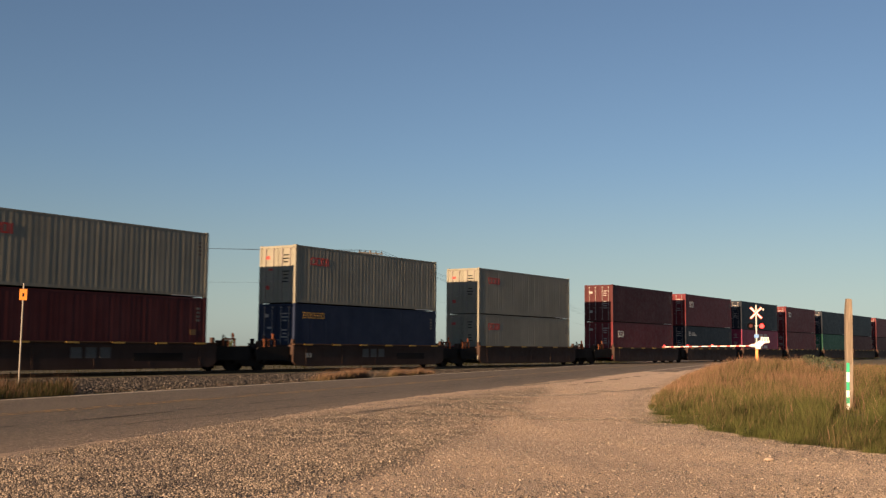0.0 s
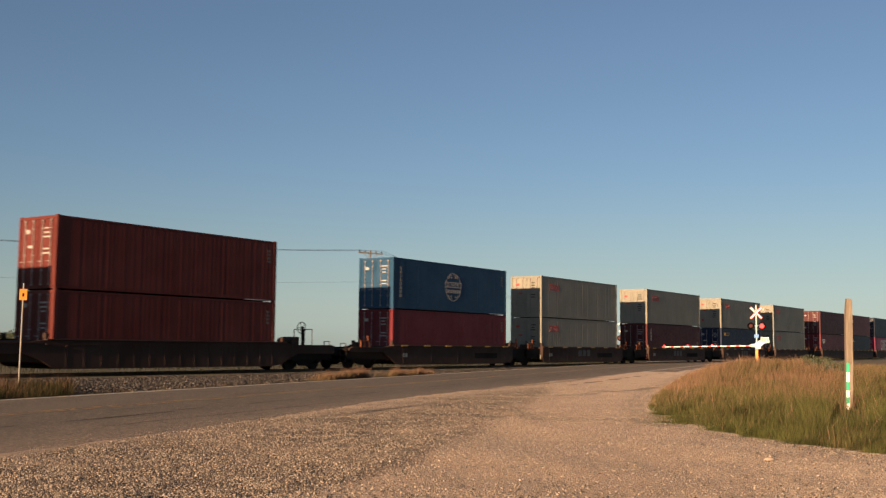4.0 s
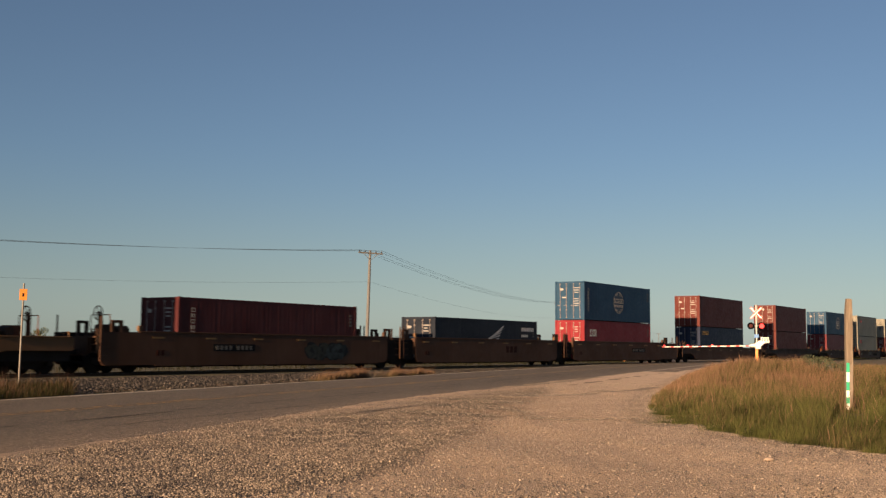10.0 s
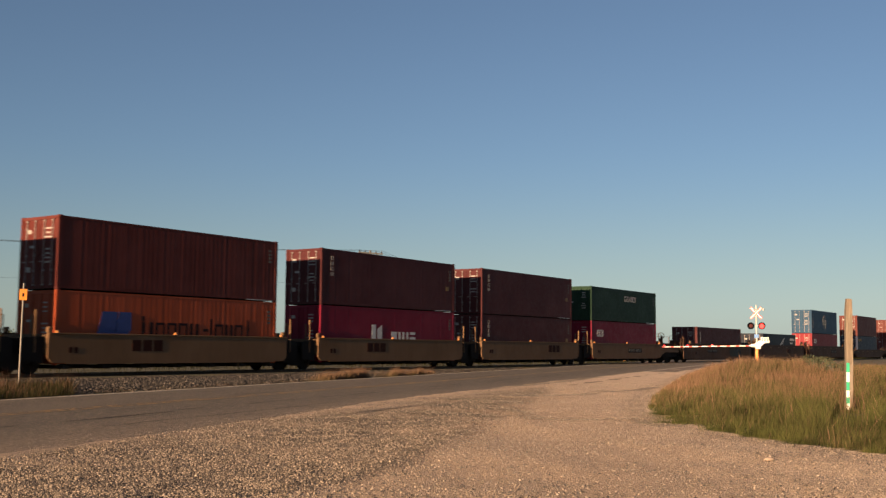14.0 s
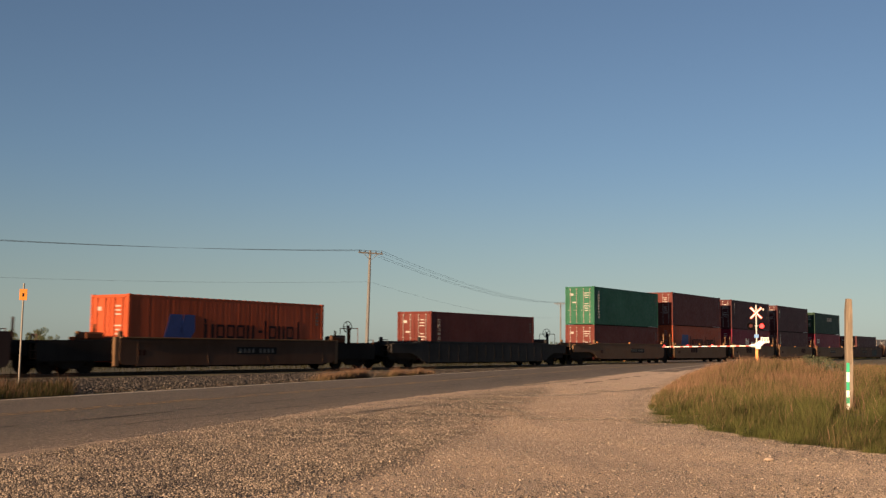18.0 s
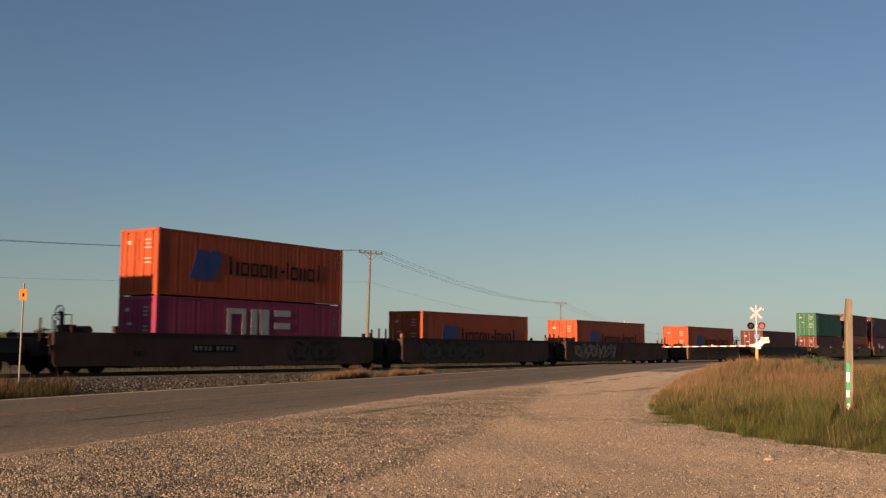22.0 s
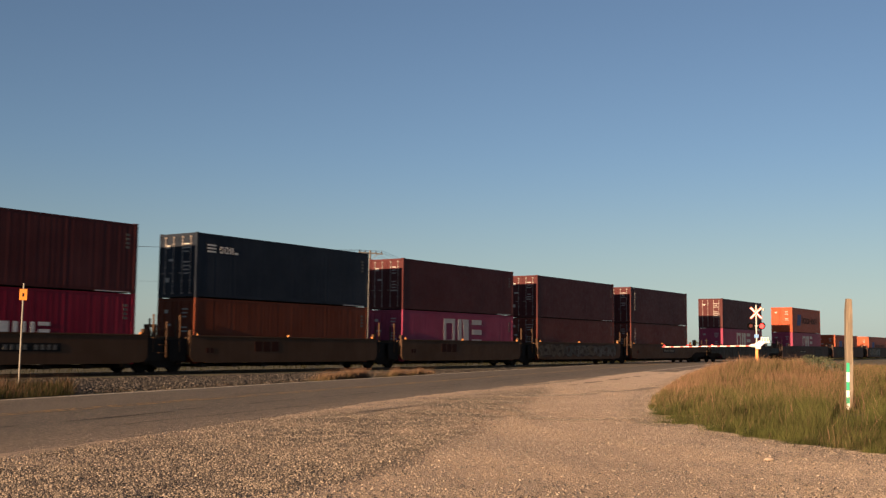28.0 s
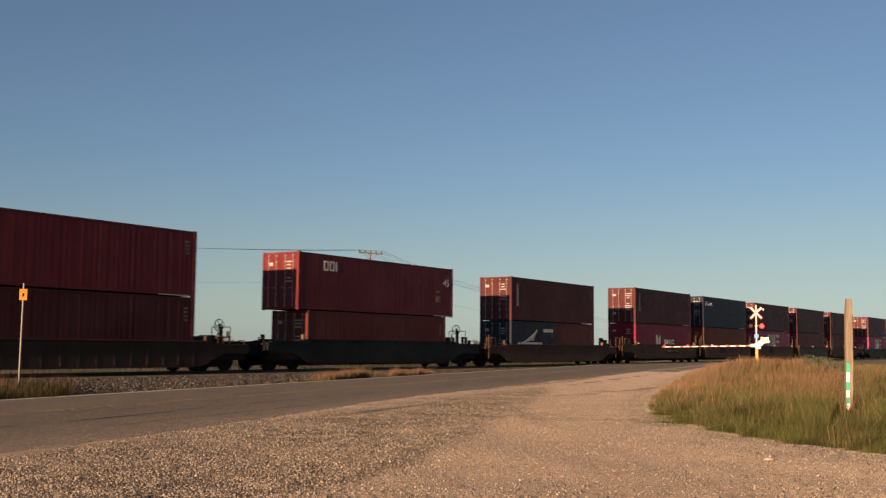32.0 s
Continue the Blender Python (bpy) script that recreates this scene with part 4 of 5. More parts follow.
                part("stanchion", bm, mat, car)
        elif "posts" in gear:
            for y in (-1.1, 1.1):       # upside-down U guides beside the walkway
                bm = bmesh.new()
                x = sx * (hw + 0.42 * ln)
                for q in (-0.2, 0.2):
                    box(bm, x + q, y, zt + 0.12, 0.13, 0.14, 0.7, 0.01)
                box(bm, x, y, zt + 0.43, 0.53, 0.15, 0.12, 0.01)
                part("hoop_guide", bm, mat, car)
            for y, tall in ((-1.5, 0.62), (-1.16, 0.5), (1.3, 0.7)):
                bm = bmesh.new()
                x = sx * (tip - 0.05 - (0.3 if y == -1.16 else 0.0))
                box(bm, x, y, (zt + tall + zb + 0.2) / 2, 0.06, 0.06, zt + tall - zb - 0.2, 0.008)
                if y == -1.5:
                    for k in range(4):
                        box(bm, x - sx * 0.2, y, zb + 0.4 + 0.33 * k, 0.4, 0.03, 0.03)
                part("stanchion", bm, CAR_PAINT["sienna"] if car_rng.random() < 0.35 else mat, car)
        if "pairs" in gear and shared:
            for y in (-1.3, -1.05):
                bm = bmesh.new()
                box(bm, sx * (hw + 0.45), y, zt + (0.12 if y < -1.2 else 0.04), 0.05, 0.08, 1.6 if y < -1.2 else 1.4, 0.008)
                part("end_post", bm, mat, car)
        if ("wheel" in gear and sx > 0) or ("aft" in gear and sx < 0):
            bm = bmesh.new()
            x = sx * (hw + ln * 0.62)
            box(bm, x, -0.55, zt + 0.25, 0.12, 0.16, 0.95, 0.01)
            box(bm, x - sx * 0.5, -0.2, zt + 0.1, 0.5, 0.7, 0.45, 0.04)
            for y in (-1.15, 0.05):
                rod(bm, (x, y, zt - 0.2), (x, y, zt + 0.7), 0.02, 6)
            rod(bm, (x, -1.15, zt + 0.7), (x, 0.05, zt + 0.7), 0.02, 6)
            part("brake_stand", bm, LAMP_RUST if "tan" in kind or kind == "ochre" else mat, car)
            piece("brake_wheel", cached("brake_wheel", brake_wheel_mesh), mat, car, (x - 0.12, -0.55, zt + 0.78))
            bm = bmesh.new()
            rod(bm, (x - sx * 1.0, -0.9, zt + 0.08), (x - sx * 1.0, 0.1, zt + 0.08), 0.2, 12)
            part("air_reservoir", bm, CAR_PAINT["sienna"], car)
        if "junk" in gear:
            bm = bmesh.new()
            x = sx * (hw + ln * 0.5)
            box(bm, x, -0.6, zt + 0.02, 0.55, 0.4, 0.32, 0.04)
            rod(bm, (x + 0.4, -1.0, zt - 0.1), (x + 0.32, -1.0, zt + 0.5), 0.03, 6)
            rod(bm, (x - 0.3, -0.9, zt - 0.1), (x - 0.24, -0.9, zt + 0.42), 0.03, 6)
            rod(bm, (x - 0.24, -0.9, zt + 0.42), (x + 0.1, -0.9, zt + 0.2), 0.025, 6)
            part("brake_gear", bm, CAR_PAINT["sienna"], car)
            bm = bmesh.new()
            box(bm, x - 0.1, -1.15, zt + 0.24, 0.85, 0.07, 0.07, 0.01)
            for q in (-0.45, -0.15, 0.25):
                box(bm, x + q, -1.15, zt + 0.04, 0.08, 0.08, 0.46, 0.01)
            rod(bm, (x + 0.12, -1.15, zt + 0.26), (x + 0.12, -1.15, zt + 0.52), 0.045, 6)
            part("brake_rigging", bm, LAMP_RUST, car)
    if patch == "yellow":
        def patch_mesh():
            bm = bmesh.new()
            box(bm, 0, 0, 0, 0.62, 0.012, 0.075)
            return mesh_of("reflector", bm)
        for i in range(6):
            x = -hw + 1.0 + i * (2 * hw - 2) / 5
            piece("reflector", cached("reflector", patch_mesh), MARKS["yellow" if flange else "dull_yellow"], near, (x, -0.125 if flange else -0.06, zt + 0.02 if flange else zt - 0.2))
    # "lamp" patches are small castings, painted amber as the sun lights them
    if patch == "lamp":
        def top_casting_mesh():
            bm = bmesh.new()
            rod(bm, (0, 0, 0), (0, 0, 0.1), 0.08, 10, 0.04)
            return mesh_of("marker", bm)
        for x in (-hw + 0.4, -0.05 * hw, hw - 0.35):
            piece("cone_marker", cached("cone", top_casting_mesh), SUNLIT_AMBER, near, (x, 0, zt + 0.06))
    if sign:
        # where the lettering starts, its pitch and width
        at, pitch, wide, h = {"rust": (-0.85, 0.68, 0.5, 0.48), "sienna53": (1.7, 0.5, 0.36, 0.4)}.get(kind, (-2.4, 0.56, 0.46, 0.46))
        z = zb + (zt - zb) * (0.42 if "tan" in kind else 0.4)
        if sign.startswith("word"):
            if "fore" in sign:
                at = 2.3
            for k in range(3):
                bm = bmesh.new()
                box(bm, at + pitch * k, -0.055, z + h / 2, wide, 0.008, h)
                part("lettering_shape", bm, MARKS["ash" if kind == "rust" else "wine"], near)
        if sign == "number" or kind == "rust":
            xm = {"sienna53": 3.0, "rust": 3.2}.get(kind, 1.1)
            if "rear" in gear:
                xm = -3.0
            zp = zb + (zt - zb) * (0.55 if kind != "rust" else 0.45)
            bm = bmesh.new()
            box(bm, xm, -0.055, zp, 2.6, 0.008, 0.32)
            part("number_panel", bm, GRIME_SHADE if kind == "rust" else MARKS["black"], near)
            if kind != "rust":
                for k in range(8):
                    bm = bmesh.new()
                    box(bm, xm - 1.06 + 0.27 * k + (0.2 if k > 3 else 0), -0.062, zp, 0.15, 0.006, 0.19)
                    part("number_bar", bm, MARKS["ash"], near)
        for q in (1.0, 1.25):
            bm = bmesh.new()
            box(bm, -hw + q, -0.055, zb + 0.5, 0.16, 0.008, 0.22)
            part("small_marking", bm, MARKS["pale" if kind == "rust" else "wine"], near)
    if scrawl:
        graffiti(near, scrawl[0], scrawl[1], zb + 0.12, zt - scrawl[2], scrawl[3], scrawl[4], scrawl[5])
    return car


# ---- the train: offsets of the stacks' middles behind a moving datum, upper and lower boxes, car ----
C45, C20 = 13.716, 6.058
LOW = 2.591
TEAL_SPRAY = (2.0, 4.7, 0.3, (0.036, 0.05, 0.053), (0.014, 0.017, 0.019), 4)
PALE_SPRAY = (-6.9, -0.2, 0.05, (0.15, 0.16, 0.145), (0.014, 0.018, 0.021), 8)
FADED_SPRAY = (-6.6, -0.2, 0.14, (0.042, 0.047, 0.043), (0.018, 0.016, 0.015), 7)
FAINT_SPRAY = (1.9, 5.3, 0.2, (0.036, 0.034, 0.035), (0.02, 0.011, 0.01), 4)
BLOCK_SPRAY = (-6.2, 5.8, 0.05, (0.078, 0.078, 0.072), (0.035, 0.024, 0.02), 10)
STACKS = [
    # offset, upper, lower, car kind, half length of the well, gear, sign, graffiti
    (-419.2, ("red",), ("maroon",), "rust", 6.5, "", "", False),
    (-403.8, ("navy",), ("maroon",), "rust", 6.5, "", "", False),
    (-388.3, ("navy",), ("teal",), "rust", 6.5, "", "", False),
    (-372.80, ("red", "trio"), ("red",), "rust", 6.5, "", "", False),
    (-357.21, ("navy",), ("magenta", "giant"), "rust", 6.5, "", "", False),
    (-341.86, ("red", "trio"), ("navy", "flag"), "rust", 6.5, "", "", False),
    (-326.58, ("maroon",), ("red", "trio"), "rust", 6.5, "junk", "", False),
    (-307.09, ("grey", "rings"), ("grey", "rings"), "rust", 6.45, "junk", "", False),
    (-290.22, ("grey", "rings"), ("deep_blue", "small_yellow"), "rust", 6.45, "junk", "word", False),
    (-272.29, ("grey", "rings"), ("maroon", "column_short"), "rust", 6.45, "junk", "word", False),
    (-254.23, ("grey", "rings"), ("grey", "rings"), "rust", 6.45, "junk", "word", False),
    (-237.30, ("blue", "globe"), ("red",), "rust", 6.45, "junk", "number", False),
    (-215.76, ("oxide",), ("oxide",), "brown40", 6.6, "wheel", "", False),
    (-192.33, ("oxide",), ("deep_blue", "small_yellow"), "sienna", 8.3, "posts", "", False),
    (-168.63, ("blue", "globe"), ("scarlet", "trio"), "sienna53", 8.4, "posts", "number", False),
    (-149.28, None, ("navy", "wing", 12.192, LOW), "sienna53", 8.4, "posts", "word", False),
    (-129.82, None, ("maroon", "column"), "sienna53", 8.4, "posts aft rear", "number", TEAL_SPRAY),
    (-108.03, ("green", "arch", 12.192, LOW), ("crimson", "trio"), "tan", 6.55, "wheel pairs", "number", False),
    (-92.62, ("maroon", "column_short"), ("maroon", "column_short"), "tan", 6.55, "pairs", "word fore", False),
    (-77.32, ("maroon", "column_short"), ("crimson", "big_k"), "tan", 6.55, "pairs", "word", False),
    (-61.91, ("oxide",), ("orange", "liner"), "tan", 6.55, "pairs", "word", False),
    (-46.47, ("teal", "panel"), ("oxide", "", 12.192, LOW), "tan", 6.55, "pairs wheel", "number", False),
    (-25.05, None, ("oxide", "column"), "black", 7.6, "wheel", "", False),
    (-3.34, None, ("orange", "liner"), "ochre", 6.7, "wheel", "number", False),
    (18.57, None, ("orange", "liner"), "maroon53", 8.4, "posts", "", PALE_SPRAY),
    (38.00, None, ("orange", "liner"), "maroon53", 8.4, "posts", "", FADED_SPRAY),
    (57.43, ("orange", "liner"), ("magenta", "giant"), "maroon53", 8.4, "posts aft rear", "number", FAINT_SPRAY),
    (81.09, ("maroon",), ("magenta", "giant"), "black", 7.2, "wheel", "", False),
    (102.66, ("maroon", "column"), ("oxide", "column"), "tan_dirty", 6.55, "posts pairs", "number", False),
    (118.05, ("maroon",), ("oxide",), "tan_dirty", 6.55, "pairs", "", BLOCK_SPRAY),
    (133.50, ("maroon",), ("magenta", "giant"), "tan_dirty", 6.55, "pairs", "word", False),
    (148.84, ("navy", "flag"), ("rust_orange",), "tan_dirty", 6.55, "pairs", "word", False),
    (164.27, ("maroon", "column"), ("crimson", "big_k"), "tan_dirty", 6.55, "pairs posts", "number", False),
    (184.07, ("maroon", "column"), "halves", "rustic", 7.3, "posts", "", False),
    (203.95, ("red", "trio45", C45), ("oxide", "", 12.192, LOW), "bottle", 6.7, "wheel", "", False),
    (223.57, ("red",), ("maroon",), "brown40", 6.8, "junk wheel", "", False),
    (243.30, ("red",), ("maroon",), "brown40", 6.8, "", "", False),
]
SHARED_LENGTHS = ((15.2, 15.7), (16.7, 18.3), (19.3, 19.5))     # spacings of permanently joined units
WELL_FLOOR = 0.36
CARRIED = []        # (thing, offset along the train, height above the rails)


def build_train():
    n = len(STACKS)
    gaps = [STACKS[i + 1][0] - STACKS[i][0] for i in range(n - 1)]

    def joined(g):
        return any(a <= g <= b for a, b in SHARED_LENGTHS)
    for i, (off, upper, lower, kind, hw, gear, sign, scrawl) in enumerate(STACKS):
        front = gaps[i - 1] if i else 15.4
        rear = gaps[i] if i < n - 1 else 19.7
        car = well_car(kind, hw, front / 2, rear / 2, joined(front) if i else True, joined(rear) if i < n - 1 else False, gear, sign, scrawl)
        CARRIED.append((car, off, 0.0))
        if lower == "halves":
            for dx, spec in ((-3.06, ("navy", "wing", C20, LOW)), (3.06, ("oxide", "", C20, LOW))):
                CARRIED.append((shipping_container(*spec, where="half-length"), off - dx, WELL_FLOOR))
            h = LOW
        else:
            CARRIED.append((shipping_container(*lower, where="in well car"), off, WELL_FLOOR))
            h = lower[3] if len(lower) > 3 else 2.896
        if upper:
            CARRIED.append((shipping_container(*upper, where="stacked on another"), off, WELL_FLOOR + h))


build_train()

# ---- crossing signals ----
SIGNAL_GREY = plain("galvanised_mast", (0.5, 0.5, 0.47), 0.45, 0.3)
SIGN_WHITE, SIGN_RED = plain("sign_white", (0.74, 0.73, 0.69), 0.5), plain("sign_red", (0.55, 0.03, 0.02), 0.5)
LENS_LIT, LENS_DIM = plain("lit_red_lens", (0.3, 0.01, 0.01), 0.5, glow=(1.0, 0.045, 0.036), power=1.6, gloss=0.1), plain("dim_red_lens", (0.035, 0.004, 0.004), 0.5, glow=(1.0, 0.03, 0.025), power=0.02, gloss=0.1)
HOOD = plain("black_hood", (0.004, 0.004, 0.004), 1.0, gloss=0.0)
BLUE_SIGN, ORANGE = plain("blue_plate", (0.03, 0.16, 0.42), 0.5), plain("orange_plate", (0.62, 0.2, 0.02), 0.5)
CONCRETE = plain("pale_concrete", (0.42, 0.38, 0.32), 0.9)


def crossing_signal(arm_length=7.5, label=""):
    """Faces -y: mast, crossbuck, two lamps, gate with its arm towards -x."""
    sig = tagged(new("crossing_signal"), label, "crossing signal", "signals at the crossing")
    bm = bmesh.new()
    rod(bm, (0, 0, 0.15), (0, 0, 4.75), 0.062, 12)
    rod(bm, (0, 0, 4.75), (0, 0, 4.82), 0.07, 12, 0.02)
    mast = part("mast", bm, SIGNAL_GREY, sig)
    bm = bmesh.new()
    box(bm, 0, 0, 0.1, 0.7, 0.7, 0.3, 0.03)
    part("foundation", bm, CONCRETE, sig)
    for k, r in enumerate((45, -45)):
        bm = bmesh.new()
        box(bm, 0, -0.09 - 0.025 * k, 4.15, 1.24, 0.018, 0.19, 0.0, Matrix.Rotation(radians(r), 4, "Y"))
        board = part("crossbuck_board", bm, SIGN_RED, sig, "white crossbuck board with red edge")
        bm = bmesh.new()
        box(bm, 0, -0.103 - 0.025 * k, 4.15, 1.18, 0.006, 0.085, 0.0, Matrix.Rotation(radians(r), 4, "Y"))
        part("board_face", bm, SIGN_WHITE, board)
    bm = bmesh.new()
    rod(bm, (-0.5, -0.02, 3.12), (0.5, -0.02, 3.12), 0.035, 8)
    part("lamp_bracket", bm, SIGNAL_GREY, sig)
    for x, lens in ((-0.42, LENS_DIM), (0.42, LENS_LIT)):
        bm = bmesh.new()
        rod(bm, (x, -0.1, 3.12), (x, -0.07, 3.12), 0.28, 24)
        rod(bm, (x, -0.08, 3.12), (x, 0.14, 3.12), 0.16, 16, 0.09)
        lamp = part("lamp_unit", bm, HOOD, sig, "round black-backed warning lamp")
        bm = bmesh.new()
        rod(bm, (x, -0.135, 3.12), (x, -0.1, 3.12), 0.2 if lens is LENS_LIT else 0.15, 20)
        part("lens", bm, lens, lamp)
        bm = bmesh.new()
        for i in range(9):
            a, b = math.pi * i / 9, math.pi * (i + 1) / 9
            vs = [bm.verts.new((x + q * math.cos(c), y, 3.12 + q * math.sin(c))) for q, c, y in ((0.18, a, -0.1), (0.18, b, -0.1), (0.18, b, -0.34), (0.18, a, -0.34))]
            vi = [bm.verts.new((x + q * math.cos(c), y, 3.12 + q * math.sin(c))) for q, c, y in ((0.193, a, -0.1), (0.193, b, -0.1), (0.193, b, -0.34), (0.193, a, -0.34))]
            bm.faces.new(vs)
            bm.faces.new(vi[::-1])
            bm.faces.new((vs[3], vs[2], vi[2], vi[3]))
        part("hood", bm, HOOD, lamp)
    bm = bmesh.new()
    box(bm, 0, -0.07, 2.3, 0.34, 0.02, 0.3, 0.01)
    part("blue_plate", bm, BLUE_SIGN, sig, "small blue information plate")
    bm = bmesh.new()
    rod(bm, (0, 0, 4.45), (0.55, 0.05, 4.45), 0.03, 8)
    rod(bm, (0.5, 0.05, 4.36), (0.62, 0.05, 4.5), 0.1, 12, 0.05)
    part("bell", bm, SIGNAL_GREY, sig)
    bm = bmesh.new()
    box(bm, 0.1, 0.0, 1.52, 0.4, 0.36, 0.5, 0.04)
    part("gate_mechanism", bm, SIGN_WHITE, sig, "white gate mechanism box")
    bm = bmesh.new()
    prism(bm, ((-0.47, 1.44), (0.25, 1.4), (0.6, 1.74), (0.99, 1.78), (0.99, 2.02), (0.5, 1.98), (0.15, 1.92), (0.0, 1.72), (-0.47, 1.63)), -0.12, -0.06)
    part("counterweight_arm", bm, SIGN_WHITE, sig)
    for x in (0.42, 0.63, 0.85):
        bm = bmesh.new()
        box(bm, x, -0.15, 2.02, 0.19, 0.14, 0.4, 0.02)
        weight = part("counterweight", bm, SIGN_WHITE, sig)
        bm = bmesh.new()
        box(bm, x + 0.02, -0.225, 2.02, 0.06, 0.012, 0.26)
        part("slot", bm, HOOD, weight)
    # base of the mast; the sun's warm light on it is painted orange
    bm = bmesh.new()
    box(bm, 0, -0.03, 0.75, 0.22, 0.2, 1.0, 0.02)
    part("cable_box", bm, ORANGE, sig, "mast base, its sunlit tone painted orange")
    n, stride = 20, (arm_length - 0.1) / 10
    for i in range(n):        # long white and short red stretches in turn
        a = -0.1 - (i // 2) * stride - (0.66 * stride if i % 2 else 0.0)
        b = -0.1 - (i // 2) * stride - (stride if i % 2 else 0.66 * stride)
        bm = bmesh.new()
        h = 0.08 - 0.025 * i / n
        box(bm, (a + b) / 2, -0.26, 1.53 + 0.022 * (a + b) / 2, abs(a - b) - 0.002, 0.05, h, 0.006)
        part("gate_arm_section", bm, SIGN_RED if i % 2 else SIGN_WHITE, sig)
    for x in (-0.97 * arm_length, -0.72 * arm_length, -0.46 * arm_length):
        bm = bmesh.new()
        box(bm, x, -0.26, 1.63 + 0.022 * x, 0.14, 0.12, 0.12, 0.02)
        part("arm_lamp", bm, LENS_LIT, sig, "lit red gate lamp")
    return sig


near_signal = crossing_signal(7.5, "level-crossing signal with lowered red-and-white gate and red lamps")
near_signal.matrix_basis = pose(25.2, 84.2, 0.0, 0, 0, -20.4)
far_signal = crossing_signal(7.0, "far-side level-crossing signal with lowered gate beyond the track")
far_signal.matrix_basis = pose(17.6, 101.5, -0.9, 0, 0, 159.6)
# the far signal's faces show from behind as well
bm = bmesh.new()
for r in (45, -45):
    box(bm, 0, 0.09, 4.15, 1.24, 0.018, 0.2, 0.0, Matrix.Rotation(radians(r), 4, "Y"))
part("rear_crossbuck", bm, SIGN_WHITE, far_signal)
for x, lens in ((-0.42, LENS_LIT), (0.42, LENS_DIM)):
    bm = bmesh.new()
    rod(bm, (x, 0.14, 3.12), (x, 0.2, 3.12), 0.26, 20)
    lamp = part("rear_lamp", bm, HOOD, far_signal)
    bm = bmesh.new()
    rod(bm, (x, 0.2, 3.12), (x, 0.23, 3.12), 0.17, 20)
    part("lens", bm, lens, lamp)


# ---- roadside posts ----
def wooden_post():
    m, t, p = nodes_of("weathered_post_wood")
    co = t.nodes.new("ShaderNodeTexCoord").outputs["Object"]
    c = mixed(t, ramp(t, noise_at(t, co, 7, 6, 0.7, (4, 4, 0.3)), 0.35, 0.7), (0.115, 0.09, 0.066), (0.24, 0.192, 0.14))
    t.links.new(mixed(t, ramp(t, noise_at(t, co, 30, 4, 0.7, (4, 4, 0.25)), 0.58, 0.7), c, (0.09, 0.06, 0.04)), p.inputs["Base Color"])
    p.inputs["Roughness"].default_value = 0.9
    bumped(t, p, noise_at(t, co, 20, 5, 0.7, (4, 4, 0.25)), 0.6, 0.01)
    post = tagged(new("marker_post"), "weathered timber post banded with green and white tape in grass", "post")
    bm = bmesh.new()
    prism(bm, ((-0.068, -0.3), (0.068, -0.3), (0.075, 0.95), (0.066, 1.6), (0.062, 2.1), (0.052, 2.34), (-0.05, 2.35), (-0.07, 2.1), (-0.066, 1.2)), -0.065, 0.065)
    bmesh.ops.bevel(bm, geom=list(bm.edges), offset=0.008, segments=1, affect="EDGES")
    part("timber", bm, m, post)
    green, white = plain("green_tape", (0.03, 0.36, 0.2), 0.4), plain("white_tape", (0.78, 0.77, 0.72), 0.4)
    z = 1.0
    for k, h in enumerate((0.2, 0.2, 0.18, 0.14, 0.13, 0.12)):
        bm = bmesh.new()
        box(bm, -0.033, -0.072, z - h / 2, 0.064, 0.01, h)
        part("tape_band", bm, green if k % 2 == 0 else white, post)
        z -= h
    # sunlight on the post's right edge, painted as a paler strip
    bm = bmesh.new()
    box(bm, 0.036, -0.069, 0.6, 0.064, 0.006, 0.72)
    part("pale_strip", bm, plain("lit_edge_wood", (0.2, 0.165, 0.13), 0.9), post)
    return post


wp = wooden_post()
wp.matrix_basis = pose(8.55, 22.2, ground_height(8.55, 22.2), 1.5, 1.0, -6)


def rail_marker():
    mk = tagged(new("rail_marker"), "thin grey marker post with orange plate beside the track", "marker post")
    bm = bmesh.new()
    rod(bm, (0, 0, -0.2), (0, 0, 2.98), 0.027, 8)
    part("stake", bm, plain("dull_grey_steel", (0.15, 0.14, 0.125), 0.6, 0.3), mk)
    bm = bmesh.new()
    box(bm, 0, -0.04, 2.65, 0.21, 0.012, 0.32, 0.004)
    pl = part("plate", bm, ORANGE, mk, "orange reflective plate")
    bm = bmesh.new()
    box(bm, 0, -0.049, 2.64, 0.05, 0.004, 0.1)
    part("plate_bars", bm, MARKS["black"], pl)
    return mk


rail_marker().matrix_basis = pose(-12.15, 30.3, -0.05, 0, 0.4, 18)

# ---- power line ----
POLE_WOOD = paint("silvered_pole_wood", (0.115, 0.116, 0.116), 0.85, 0.6, 0.02)
WIRE, GLASS = plain("dark_wire", (0.05, 0.05, 0.055), 0.5, 0.5), plain("glazed_insulator", (0.018, 0.016, 0.016), 0.35)
ARM_OFFSETS = (-1.25, -0.6, 0.6, 1.25)


def utility_pole(x, y, heading, lean=0.0, h=11.2):
    pole = tagged(new("utility_pole"), "weathered wooden power pole with a crossarm, beyond the railway", "utility pole", "poles of the power line")
    bm = bmesh.new()
    rod(bm, (0, 0, -0.5), (0, 0, h), 0.2, 12, 0.13)
    part("shaft", bm, POLE_WOOD, pole)
    bm = bmesh.new()
    box(bm, 0, -0.16, h - 0.3, 2.75, 0.12, 0.15, 0.01)
    arm = part("crossarm", bm, POLE_WOOD, pole)
    bm = bmesh.new()
    for s in (-1, 1):
        rod(bm, (s * 0.85, -0.2, h - 0.34), (0, -0.16, h - 1.05), 0.03, 6)
    part("brace", bm, POLE_WOOD, pole)
    for o in ARM_OFFSETS:
        bm = bmesh.new()
